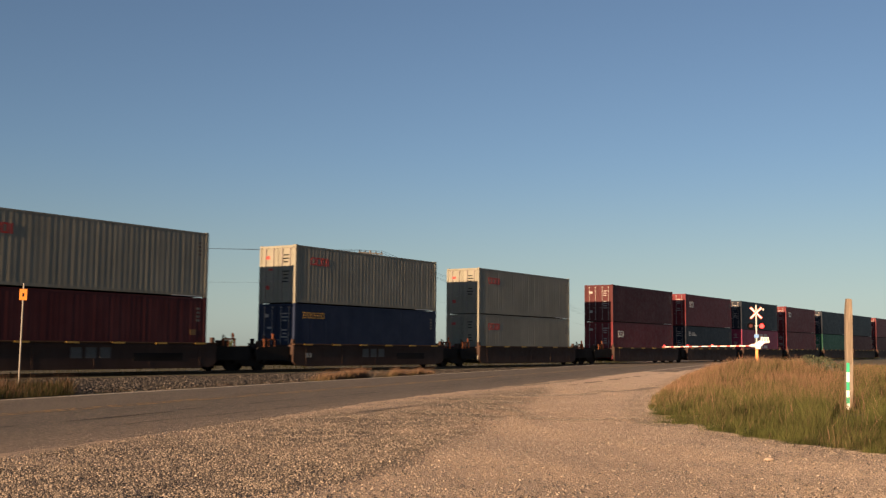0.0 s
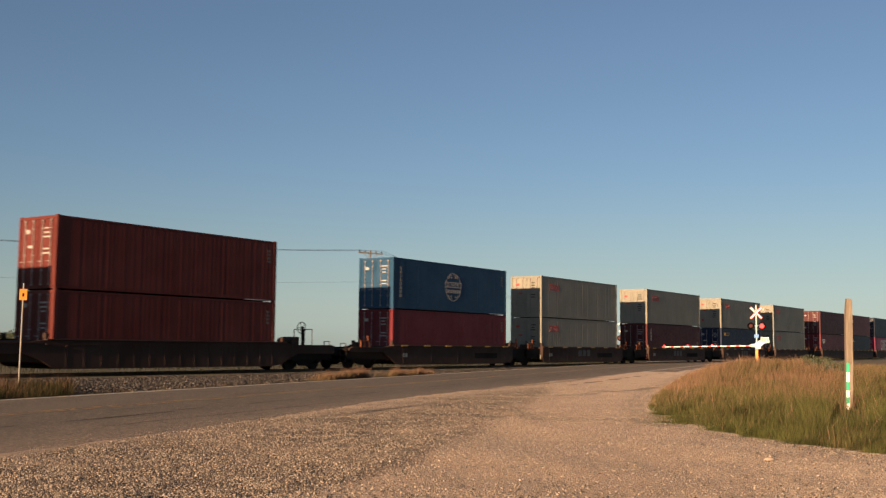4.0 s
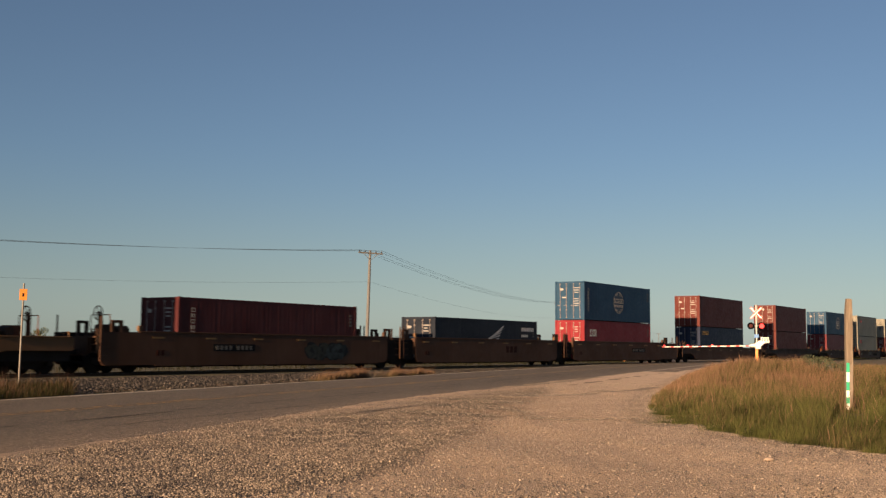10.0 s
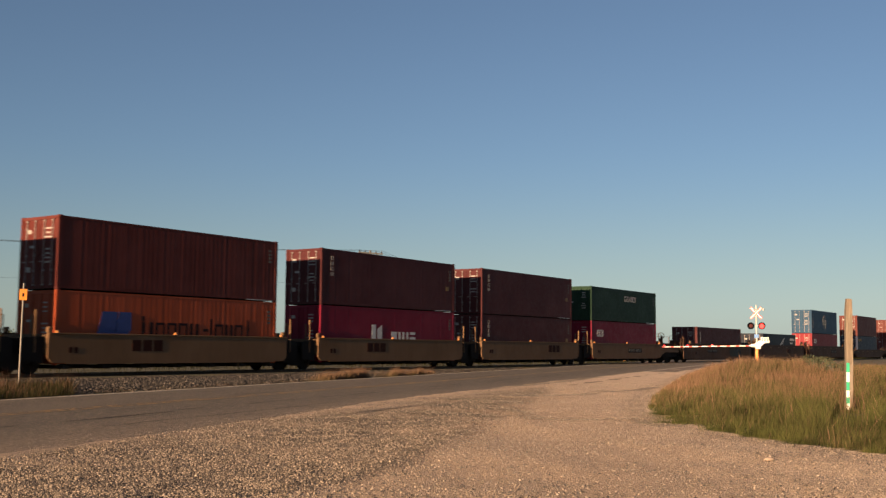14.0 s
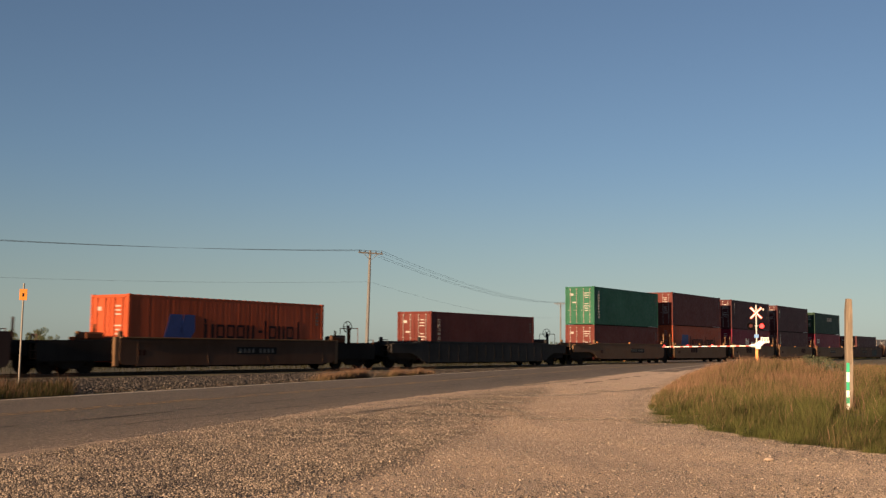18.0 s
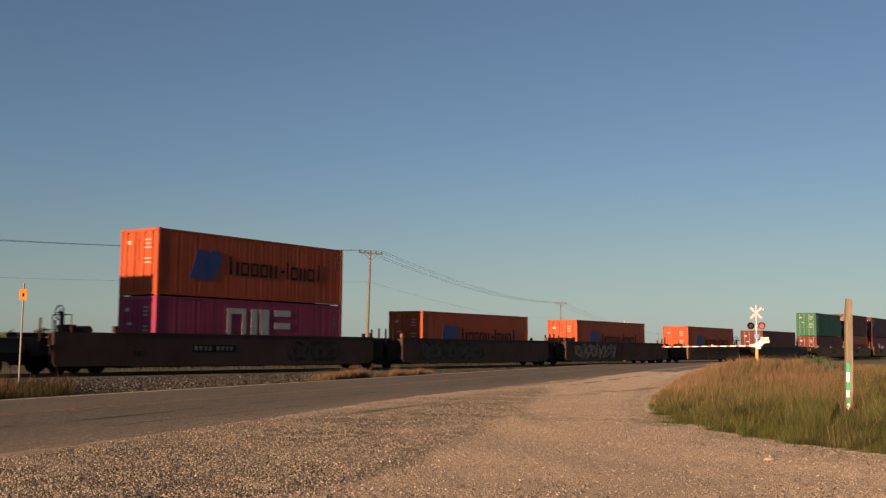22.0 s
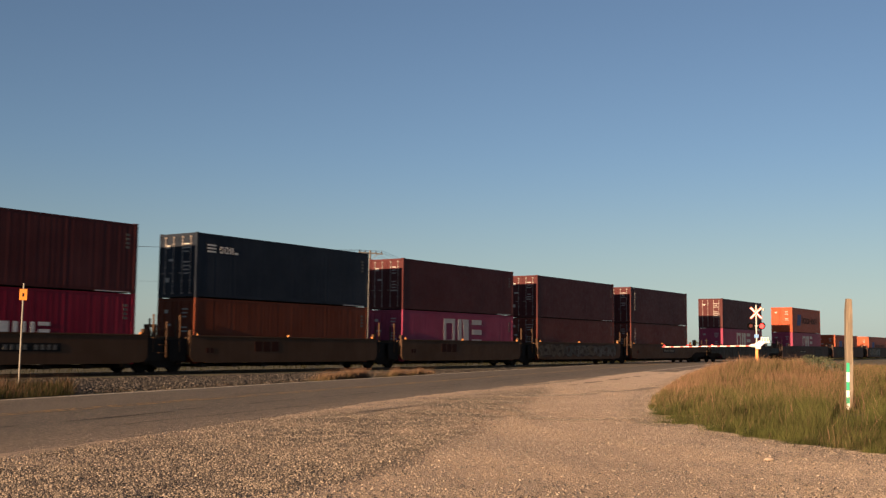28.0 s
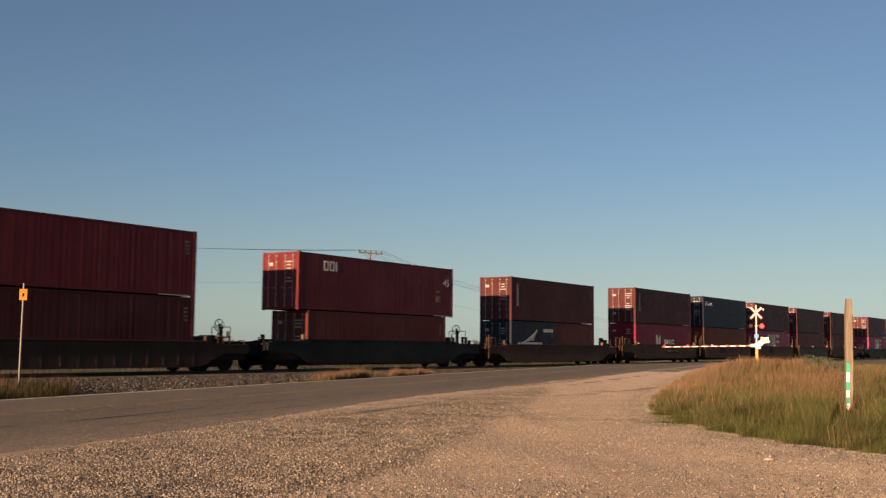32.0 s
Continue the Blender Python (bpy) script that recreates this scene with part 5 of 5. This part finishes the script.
        rod(bm, (o, -0.16, h - 0.22), (o, -0.16, h - 0.02), 0.07, 10, 0.04)
        part("insulator", bm, GLASS, arm)
    pole.matrix_basis = pose(x, y, 0) @ pose(0, 0, 0, 0, lean, 0) @ pose(0, 0, 0, 0, 0, heading)
    return pole


POLES = [(-80.0, 55.0, -45), (-7.6, 109.0, 28), (25.8, 229.0, -16), (79.0, 437.0, -14), (136, 660, -14)]
for x, y, hd in POLES:
    utility_pole(x - 0.25 if y == 109.0 else x, y, hd, 1.2 if y == 109.0 else 0.0)


def wire_between(a, b, sag, r=0.009):
    cu = bpy.data.curves.new("wire", "CURVE")
    cu.dimensions, cu.bevel_depth, cu.bevel_resolution, cu.use_fill_caps = "3D", r, 1, True
    sp = cu.splines.new("POLY")
    n = 24
    sp.points.add(n)
    for i in range(n + 1):
        f = i / n
        p = Vector(a).lerp(Vector(b), f)
        p.z -= 4 * sag * f * (1 - f)
        sp.points[i].co = (*p, 1)
    cu.materials.append(WIRE)
    return tagged(new("power_wire", cu), "thin dark overhead power wire sagging between poles", "wire", "wires of the power line", kind="structure")


for (x0, y0, h0), (x1, y1, h1) in zip(POLES, POLES[1:]):
    for o in ARM_OFFSETS:
        a = pose(x0, y0, 0, 0, 0, h0) @ Vector((o, -0.16, 11.2))
        b = pose(x1, y1, 0, 0, 0, h1) @ Vector((o, -0.16, 11.2))
        wire_between(a, b, 1.5, 0.009 if y0 < 100 else 0.011)
    wire_between((x0, y0 - 0.25, 7.9), (x1, y1 - 0.25, 7.9), 1.3, 0.008)

# ---- loose stone, grass and far trees ----
ICO = np.array([(1, 0, 0), (-1, 0, 0), (0, 1, 0), (0, -1, 0), (0, 0, 1), (0, 0, -1)], dtype=float)
ICO_F = np.array([(0, 2, 4), (2, 1, 4), (1, 3, 4), (3, 0, 4), (2, 0, 5), (1, 2, 5), (3, 1, 5), (0, 3, 5)])


def big_mesh(name, verts, tris, material):
    me = bpy.data.meshes.new(name)
    nv, nt = len(verts), len(tris)
    me.vertices.add(nv)
    me.vertices.foreach_set("co", verts.astype(np.float32).ravel())
    me.loops.add(nt * 3)
    me.loops.foreach_set("vertex_index", tris.astype(np.int32).ravel())
    me.polygons.add(nt)
    me.polygons.foreach_set("loop_start", np.arange(0, nt * 3, 3, dtype=np.int32))
    me.polygons.foreach_set("loop_total", np.full(nt, 3, dtype=np.int32))
    me.update(calc_edges=True)
    me.materials.append(material)
    return me


def stone_field(name, pts, sizes, material, label, seed):
    r = np.random.RandomState(seed)
    n = len(pts)
    v = ICO[None] * (0.75 + 0.5 * r.rand(n, 6, 1)) * (sizes[:, None, None] * np.array((1.0, 0.8, 0.62)) * (0.8 + 0.4 * r.rand(n, 1, 3)))
    a, tl = r.rand(n) * 6.283, (r.rand(n) - 0.5) * 0.9
    ca, sa, ct, st = np.cos(a)[:, None], np.sin(a)[:, None], np.cos(tl)[:, None], np.sin(tl)[:, None]
    y, z = v[:, :, 1] * ct - v[:, :, 2] * st, v[:, :, 1] * st + v[:, :, 2] * ct
    w = np.stack((v[:, :, 0] * ca - y * sa, v[:, :, 0] * sa + y * ca, z + 0.25 * sizes[:, None]), 2) + pts[:, None, :]
    tris = (ICO_F[None] + 6 * np.arange(n)[:, None, None]).reshape(-1, 3)
    return tagged(new(name, big_mesh(name, w.reshape(-1, 3), tris, material)), label, "gravel", kind="stuff")


def stone_material(name, lo, hi, clumps=0.0, power=1.8):
    m, t, p = nodes_of(name)
    geo = t.nodes.new("ShaderNodeNewGeometry")
    skew = t.nodes.new("ShaderNodeMath")
    skew.operation = "POWER"
    skew.inputs[1].default_value = power
    t.links.new(geo.outputs["Random Per Island"], skew.inputs[0])
    c = mixed(t, skew.outputs[0], lo, hi)
    tc = t.nodes.new("ShaderNodeTexCoord").outputs["Object"]
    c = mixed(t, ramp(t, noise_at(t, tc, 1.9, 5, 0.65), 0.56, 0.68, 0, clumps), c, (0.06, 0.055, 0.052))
    t.links.new(mixed(t, ramp(t, noise_at(t, tc, 50, 4), 0.4, 0.7, 0, 0.5), c, tuple(0.6 * x for x in lo)), p.inputs["Base Color"])
    p.inputs["Roughness"].default_value = 0.9
    return m


rs = np.random.RandomState(8)
pts, sizes = [], []
while len(pts) < 165000:
    y = 7.5 + 30 * rs.rand() ** 2.0
    x = (rs.rand() - 0.5) * (1.02 * y + 3)
    d = road_off(x, y) - ROAD_HALF - min(1.0, max(0.0, (21 - y) / 10))
    if d < -1.6 or x > grass_edge(y) + 0.3 or (d < 0 and rs.rand() > 0.5 * math.exp(2.6 * d)):
        continue
    if rs.rand() < coarse(x, y):
        s = 0.005 + 0.0095 * rs.rand() ** 2.0 + (0.007 if rs.rand() < 0.03 else 0)
        if d < 0:
            s *= 0.6
        pts.append((x, y, max(yard_height(x, y), 0.012) if d < 0.2 else yard_height(x, y)))
        sizes.append(s)
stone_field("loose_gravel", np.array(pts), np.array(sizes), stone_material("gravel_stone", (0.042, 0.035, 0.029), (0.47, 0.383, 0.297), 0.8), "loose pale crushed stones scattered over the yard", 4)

pts, sizes = [], []
while len(pts) < 34000:
    a, o = rs.uniform(-14, 26), rs.uniform(0, 14)
    p = on_road(a, -ROAD_HALF - 0.2 - o)
    to = track_off(p.x, p.y)
    if to < 4.2 or to > 14 or p.y < 12 or rs.rand() > (o - 0.3 - 0.4 * wobble(a, 0, 0.6, 17)) / (0.28 * (o + to - 4.2) + 0.3):
        continue
    if rs.rand() < 0.8:
        pts.append((p.x, p.y, -0.05 + 0.06 * wobble(p.x, p.y, 0.7, 3) + (0.05 if to < 3 else 0.0)))
        sizes.append(0.02 + 0.045 * rs.rand() ** 1.5)
stone_field("ballast_stones", np.array(pts), np.array(sizes), stone_material("ballast_stone", (0.006, 0.005, 0.0045), (0.125, 0.106, 0.09), 0.0, 2.6), "grey angular railway ballast stones beside the track", 6)


def grass_material(name, shade):
    m, t, p = nodes_of(name)
    at = t.nodes.new("ShaderNodeAttribute")
    at.attribute_name = "tip"
    geo = t.nodes.new("ShaderNodeNewGeometry")
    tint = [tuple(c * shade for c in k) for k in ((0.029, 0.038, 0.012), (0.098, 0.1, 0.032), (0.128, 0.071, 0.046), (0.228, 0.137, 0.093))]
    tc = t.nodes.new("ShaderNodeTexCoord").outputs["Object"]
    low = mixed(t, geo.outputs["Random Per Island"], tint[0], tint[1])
    # dark blotches put the shaded gaps between clumps into the low colour
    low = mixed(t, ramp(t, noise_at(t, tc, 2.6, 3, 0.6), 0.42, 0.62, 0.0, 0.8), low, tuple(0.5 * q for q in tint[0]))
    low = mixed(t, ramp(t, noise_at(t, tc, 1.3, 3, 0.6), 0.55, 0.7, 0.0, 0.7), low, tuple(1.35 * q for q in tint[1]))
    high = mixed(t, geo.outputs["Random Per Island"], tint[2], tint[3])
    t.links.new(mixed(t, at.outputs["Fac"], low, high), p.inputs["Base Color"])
    p.inputs["Roughness"].default_value = 0.85
    p.inputs["Specular IOR Level"].default_value = 0.08
    return m


# bank and far grass: prairie colours darkened, the blades' self-shading put into them
BANK_GRASS, SEED_GRASS = grass_material("shaded_bank_grass", 0.26), grass_material("seeding_grass", 0.42)
TUFT_GRASS = grass_material("straw_tuft_grass", 0.8)
GRASS, SHADED_FAR_GRASS = grass_material("prairie_grass", 1.0), grass_material("shaded_far_grass", 0.26)


def grass_field(name, roots, heights, widths, dry, label, seed, lean=0.5, heads=0.0, mat=GRASS):
    """Bent tapering blades; dry says how far down the straw colour reaches on each."""
    r = np.random.RandomState(seed)
    n = len(roots)
    a = r.rand(n) * 6.283
    la, lm = r.rand(n) * 6.283, lean * heights * (0.2 + r.rand(n))
    side = np.stack((np.cos(a), np.sin(a), np.zeros(n)), 1) * widths[:, None] * 0.5
    bend = np.stack((np.cos(la), np.sin(la), np.zeros(n)), 1) * lm[:, None] + np.array((DIRX, DIRY, 0)) * (0.12 * heights)[:, None]
    up = np.array((0, 0, 1.0))[None] * heights[:, None]
    base, mid, tip = roots, roots + up * 0.55 + bend * 0.3, roots + up + bend
    v = np.stack((base - side, base + side, mid - side * 0.8, mid + side * 0.8, tip), 1).reshape(-1, 3)
    tri = np.array(((0, 1, 3), (0, 3, 2), (2, 3, 4)))
    tris = (tri[None] + 5 * np.arange(n)[:, None, None]).reshape(-1, 3)
    me = big_mesh(name, v, tris, mat)
    at = me.attributes.new("tip", "FLOAT", "POINT")
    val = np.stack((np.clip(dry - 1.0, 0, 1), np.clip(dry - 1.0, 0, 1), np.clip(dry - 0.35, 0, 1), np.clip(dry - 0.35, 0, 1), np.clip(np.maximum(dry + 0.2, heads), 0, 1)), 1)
    at.data.foreach_set("value", val.astype(np.float32).ravel())
    return tagged(new(name, me), label, "grass", kind="stuff")


def scatter_grass(count, region, size, dryness, seed, name, label, clump=0.6, heads=0.0, mat=GRASS):
    r = np.random.RandomState(seed)
    R, Hh, W, Dd = [], [], [], []
    while len(R) < count:
        p = region(r)
        if p is None:
            continue
        x, y = p
        c = noise.noise(Vector((x * 1.1, y * 1.1, seed)))
        if r.rand() > 0.55 + clump * c + 0.5 * noise.noise(Vector((x * 3.1, y * 2.2, seed + 9.0))):
            continue
        h = size(x, y, r) * (0.85 + 0.5 * c + 0.45 * noise.noise(Vector((x * 3.3, y * 3.3, seed))))
        R.append((x, y, ground_height(x, y) - 0.02))
        Hh.append(h)
        W.append(0.0022 + 0.0036 * r.rand() + 0.00017 * y)
        Dd.append(dryness(x, y, r) + 0.6 * noise.noise(Vector((x * 0.5, y * 0.5, seed + 3.0))))
    return grass_field(name, np.array(R), np.array(Hh), np.array(W), np.array(Dd), label, seed, heads=heads, mat=mat)


def verge(r):
    y = 11 + 62 * r.rand() ** 1.7
    e = grass_edge(y)
    x = e + (min(0.46 * y + 4, e + 26) - e) * r.rand() ** 1.1 if y > 12.3 else e + 6 * r.rand()
    return (x, y) if track_off(x, y) > 6 and road_off(x, y) > ROAD_HALF + 1.0 else None


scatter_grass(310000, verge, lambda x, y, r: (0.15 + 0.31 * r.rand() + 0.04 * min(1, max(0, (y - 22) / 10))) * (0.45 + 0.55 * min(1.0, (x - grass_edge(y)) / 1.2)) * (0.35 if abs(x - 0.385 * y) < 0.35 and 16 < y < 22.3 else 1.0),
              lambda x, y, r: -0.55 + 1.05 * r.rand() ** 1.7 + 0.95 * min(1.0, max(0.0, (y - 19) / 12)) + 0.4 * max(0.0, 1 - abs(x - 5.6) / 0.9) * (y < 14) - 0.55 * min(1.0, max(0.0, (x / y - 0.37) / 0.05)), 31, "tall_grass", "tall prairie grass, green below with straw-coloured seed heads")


def verge_edge(r):
    """A ragged fringe of short green grass that creeps out onto the gravel."""
    y = 11.2 + 8.5 * r.rand() ** 1.1
    x = grass_edge(y) + 0.2 + 0.16 * r.normal() - 0.5 * math.exp(-((y - 17.3) / 0.35) ** 2) * r.rand()
    return (x, y) if wobble(x, y, 1.6, 55) > -0.12 else None


scatter_grass(20000, verge_edge, lambda x, y, r: 0.05 + 0.13 * r.rand(), lambda x, y, r: -0.6 + 0.6 * r.rand() ** 2, 38, "edge_grass", "short ragged green grass creeping over the gravel's edge")
scatter_grass(6500, lambda r: (lambda p: p if p and (p[1] > 19 or r.rand() < 0.25) else None)(verge(r)), lambda x, y, r: (0.3 + 0.34 * r.rand()) * (0.5 + 0.5 * min(1.0, (x - grass_edge(y)) / 1.2)), lambda x, y, r: 0.8 + 0.6 * r.rand(), 37, "straw_stems", "thin straw-coloured stems rising from the prairie grass", clump=1.2)


def left_bank(r):
    a, o = r.uniform(-44, -9.5), 0.12 + 5 * r.rand() ** 1.2
    p = on_road(a, -ROAD_HALF - o)
    return (p.x, p.y) if track_off(p.x, p.y) > 2.6 and a < -15.6 + 1.15 * o + 0.6 * wobble(p.x, p.y, 1.3, 6) else None


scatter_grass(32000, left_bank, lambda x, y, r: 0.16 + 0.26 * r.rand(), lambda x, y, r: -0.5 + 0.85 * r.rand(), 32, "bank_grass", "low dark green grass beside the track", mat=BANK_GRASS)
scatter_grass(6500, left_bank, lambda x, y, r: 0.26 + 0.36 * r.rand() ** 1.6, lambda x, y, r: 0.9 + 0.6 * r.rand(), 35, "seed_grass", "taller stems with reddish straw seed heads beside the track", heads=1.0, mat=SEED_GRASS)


def dry_tufts(r):
    a, o = r.choice((-1.2, -0.5, 0.4, 1.3, 4.6, 5.4, 7.2, 8.8)) + r.normal() * 0.3, 0.4 + abs(r.normal()) * 0.4
    p = on_road(a, -ROAD_HALF - o)
    return (p.x, p.y) if track_off(p.x, p.y) > 2.3 else None


scatter_grass(5500, dry_tufts, lambda x, y, r: 0.16 + 0.34 * r.rand(), lambda x, y, r: 0.7 + 0.6 * r.rand(), 33, "dry_grass_tufts", "low straw-coloured dry grass tufts along the road edge", mat=TUFT_GRASS)


def dry_strip(r):
    p = on_road(r.uniform(-16, 30), -ROAD_HALF - 0.1 - 1.7 * r.rand() ** 1.4)
    return (p.x, p.y) if track_off(p.x, p.y) > 2.6 else None


scatter_grass(15000, dry_strip, lambda x, y, r: 0.02 + 0.09 * r.rand() ** 2, lambda x, y, r: 0.5 + 0.7 * r.rand(), 36, "dry_weeds", "thin low dry weeds on the sandy road shoulder", mat=SEED_GRASS)


def far_side(r):
    s, o = r.uniform(-30, 190), 3 + 16 * r.rand() ** 1.5
    p = on_track(s, o).translation
    return (p.x, p.y) if abs(road_off(p.x, p.y)) > ROAD_HALF + 1 else None


scatter_grass(24000, far_side, lambda x, y, r: 0.25 + 0.3 * r.rand(), lambda x, y, r: -0.3 + 0.7 * r.rand(), 34, "far_grass", "grass along the far side of the railway", mat=SHADED_FAR_GRASS)

LEAF = stone_material("shrub_leaf", (0.035, 0.05, 0.018), (0.09, 0.1, 0.045))
SAGE = stone_material("sage_leaf", (0.034, 0.044, 0.02), (0.1, 0.115, 0.06))


def leaf_cloud(bm, centre, radius, count, size, r):
    for k in range(count):
        d = Vector((r.gauss(0, 1), r.gauss(0, 1), r.gauss(0, 0.8))).normalized() * radius * r.random() ** 0.4
        m = Matrix.Translation(Vector(centre) + d) @ Euler((r.uniform(0, 6), r.uniform(0, 6), r.uniform(0, 6))).to_matrix().to_4x4()
        s = size * r.uniform(0.6, 1.3)
        bm.faces.new([bm.verts.new(m @ Vector(q)) for q in ((-s, 0, 0), (0, -s * 0.45, 0), (s, 0, 0.1 * s), (0, s * 0.45, 0))])


def far_tree(x, y, h, seed):
    r = random.Random(seed)
    tree = tagged(new("tree"), "dark broad-leaved tree far off on the prairie horizon", "tree", "trees on the horizon")
    bm = bmesh.new()
    rod(bm, (0, 0, -0.3), (0, 0, h * 0.5), h * 0.03, 8, h * 0.018)
    for k in range(5):
        a = r.uniform(0, 6.28)
        rod(bm, (0, 0, h * r.uniform(0.2, 0.45)), (math.cos(a) * h * 0.28, math.sin(a) * h * 0.28, h * r.uniform(0.5, 0.75)), h * 0.014, 6, h * 0.006)
    part("trunk", bm, POLE_WOOD, tree)
    bm = bmesh.new()
    for k in range(11):
        a, q = r.uniform(0, 6.28), h * 0.5 * r.random() ** 0.5
        leaf_cloud(bm, (math.cos(a) * q, math.sin(a) * q, h * r.uniform(0.12, 0.8)), h * r.uniform(0.15, 0.25), 80, h * 0.05, r)
    part("crown", bm, LEAF, tree)
    tree.matrix_basis = pose(x, y, 0, 0, 0, r.uniform(0, 360))


for k, (x, y, h) in enumerate(((-166, 430, 7), (-172, 445, 8.5), (-180, 440, 6.5), (-188, 452, 8), (-158, 425, 5), (-200, 470, 9), (-105, 520, 5), (118, 480, 6.5), (124, 486, 5.5), (131, 490, 6), (60, 560, 5), (250, 560, 7), (258, 566, 8), (20, 600, 6))):
    far_tree(x, y, h, 50 + k)


def sage_bush(x, y, rad, seed):
    r = random.Random(seed)
    bush = tagged(new("shrub"), "low grey-green sage shrub in the grass", "shrub", "sage shrubs")
    bm = bmesh.new()
    for k in range(6):
        a = r.uniform(0, 6.28)
        rod(bm, (0, 0, -0.05), (math.cos(a) * rad * 0.6, math.sin(a) * rad * 0.6, rad * 0.7), 0.012, 5, 0.005)
    part("stem", bm, POLE_WOOD, bush)
    bm = bmesh.new()
    for k in range(7):
        a, q = r.uniform(0, 6.28), rad * 0.6 * r.random()
        leaf_cloud(bm, (math.cos(a) * q, math.sin(a) * q, rad * r.uniform(0.3, 0.75)), rad * 0.34, 110, 0.034, r)
    part("foliage", bm, SAGE, bush)
    bush.matrix_basis = pose(x, y, ground_height(x, y), 0, 0, 0)


for k in range(14):
    yy = 46 - 0.85 * k
    sage_bush(yy * (0.327 + 0.0032 * k) + 0.3 * math.sin(5 * k), yy, 0.5 + 0.12 * math.sin(3 * k), 80 + k)

# one pale cobble lying on the yard
bm = bmesh.new()
bmesh.ops.create_icosphere(bm, subdivisions=2, radius=0.04)
for v in bm.verts:
    v.co = Vector((v.co.x * 1.5, v.co.y, v.co.z * 0.6)) * (1 + 0.25 * noise.noise(v.co * 14))
cobble = tagged(dress(new("stone", mesh_of("stone", bm)), plain("pale_stone", (0.33, 0.26, 0.2), 0.9)), "single pale rounded stone lying on the gravel", "stone")
cobble.matrix_basis = pose(3.55, 11.5, 0.015, 0, 0, 20)


def insect():
    """A small dark flying insect with two pairs of wings."""
    bug = tagged(new("flying_insect"), "small dark flying insect with pale wings in the air", "insect")
    bm = bmesh.new()
    bmesh.ops.create_uvsphere(bm, u_segments=10, v_segments=8, radius=1.0, matrix=Matrix.Diagonal((0.006, 0.0018, 0.0018, 1)))
    bmesh.ops.create_uvsphere(bm, u_segments=8, v_segments=6, radius=0.0016, matrix=Matrix.Translation((0.0066, 0, 0.0003)))
    part("body", bm, plain("dark_chitin", (0.03, 0.028, 0.026), 0.4), bug, smooth=True)
    wing_mat = plain("insect_wing", (0.16, 0.16, 0.16), 0.4)
    for x, reach in ((0.002, 0.007), (-0.001, 0.0055)):
        for sy in (-1, 1):
            bm = bmesh.new()
            prism(bm, ((x - 0.001, 0.0015), (x + 0.001, 0.0015), (x + 0.0015, 0.002 + reach * 0.5), (x, 0.0015 + reach), (x - 0.0015, 0.002 + reach * 0.7)), sy * 0.001 - 0.0001, sy * 0.001 + 0.0001)
            part("wing", bm, wing_mat, bug)
    return bug


BUG = insect()

# ---- what moves: the train rolls away along the track ----
def motions():
    times = [0.0, 4.0, 8.0, 12.0, 16.0, 20.0, 24.0, 28.0, 32.0]
    for thing, off, z in CARRIED:
        walk(thing, [(t, on_track(travel(t) - off, 0, z)) for t in times])
    # the insect sits on the gravel, takes off, crosses and climbs away
    flight = ((0.0, 5.4, 4.08, yard_height(5.4, 4.08) + 0.0015), (29.0, 5.4, 4.08, yard_height(5.4, 4.08) + 0.0015), (29.6, 3.37, 4.03, 1.02), (30.0, 1.551, 3.99, 1.489), (30.15, 0.885, 3.974, 1.652), (30.3, 0.19, 3.956, 1.84), (30.8, -2.15, 3.9, 2.47), (32.0, -7.6, 3.7, 3.9))
    walk(BUG, [(t, pose(x, y, z, 0, 0 if t < 29.5 else 14, 180)) for t, x, y, z in flight])


motions()
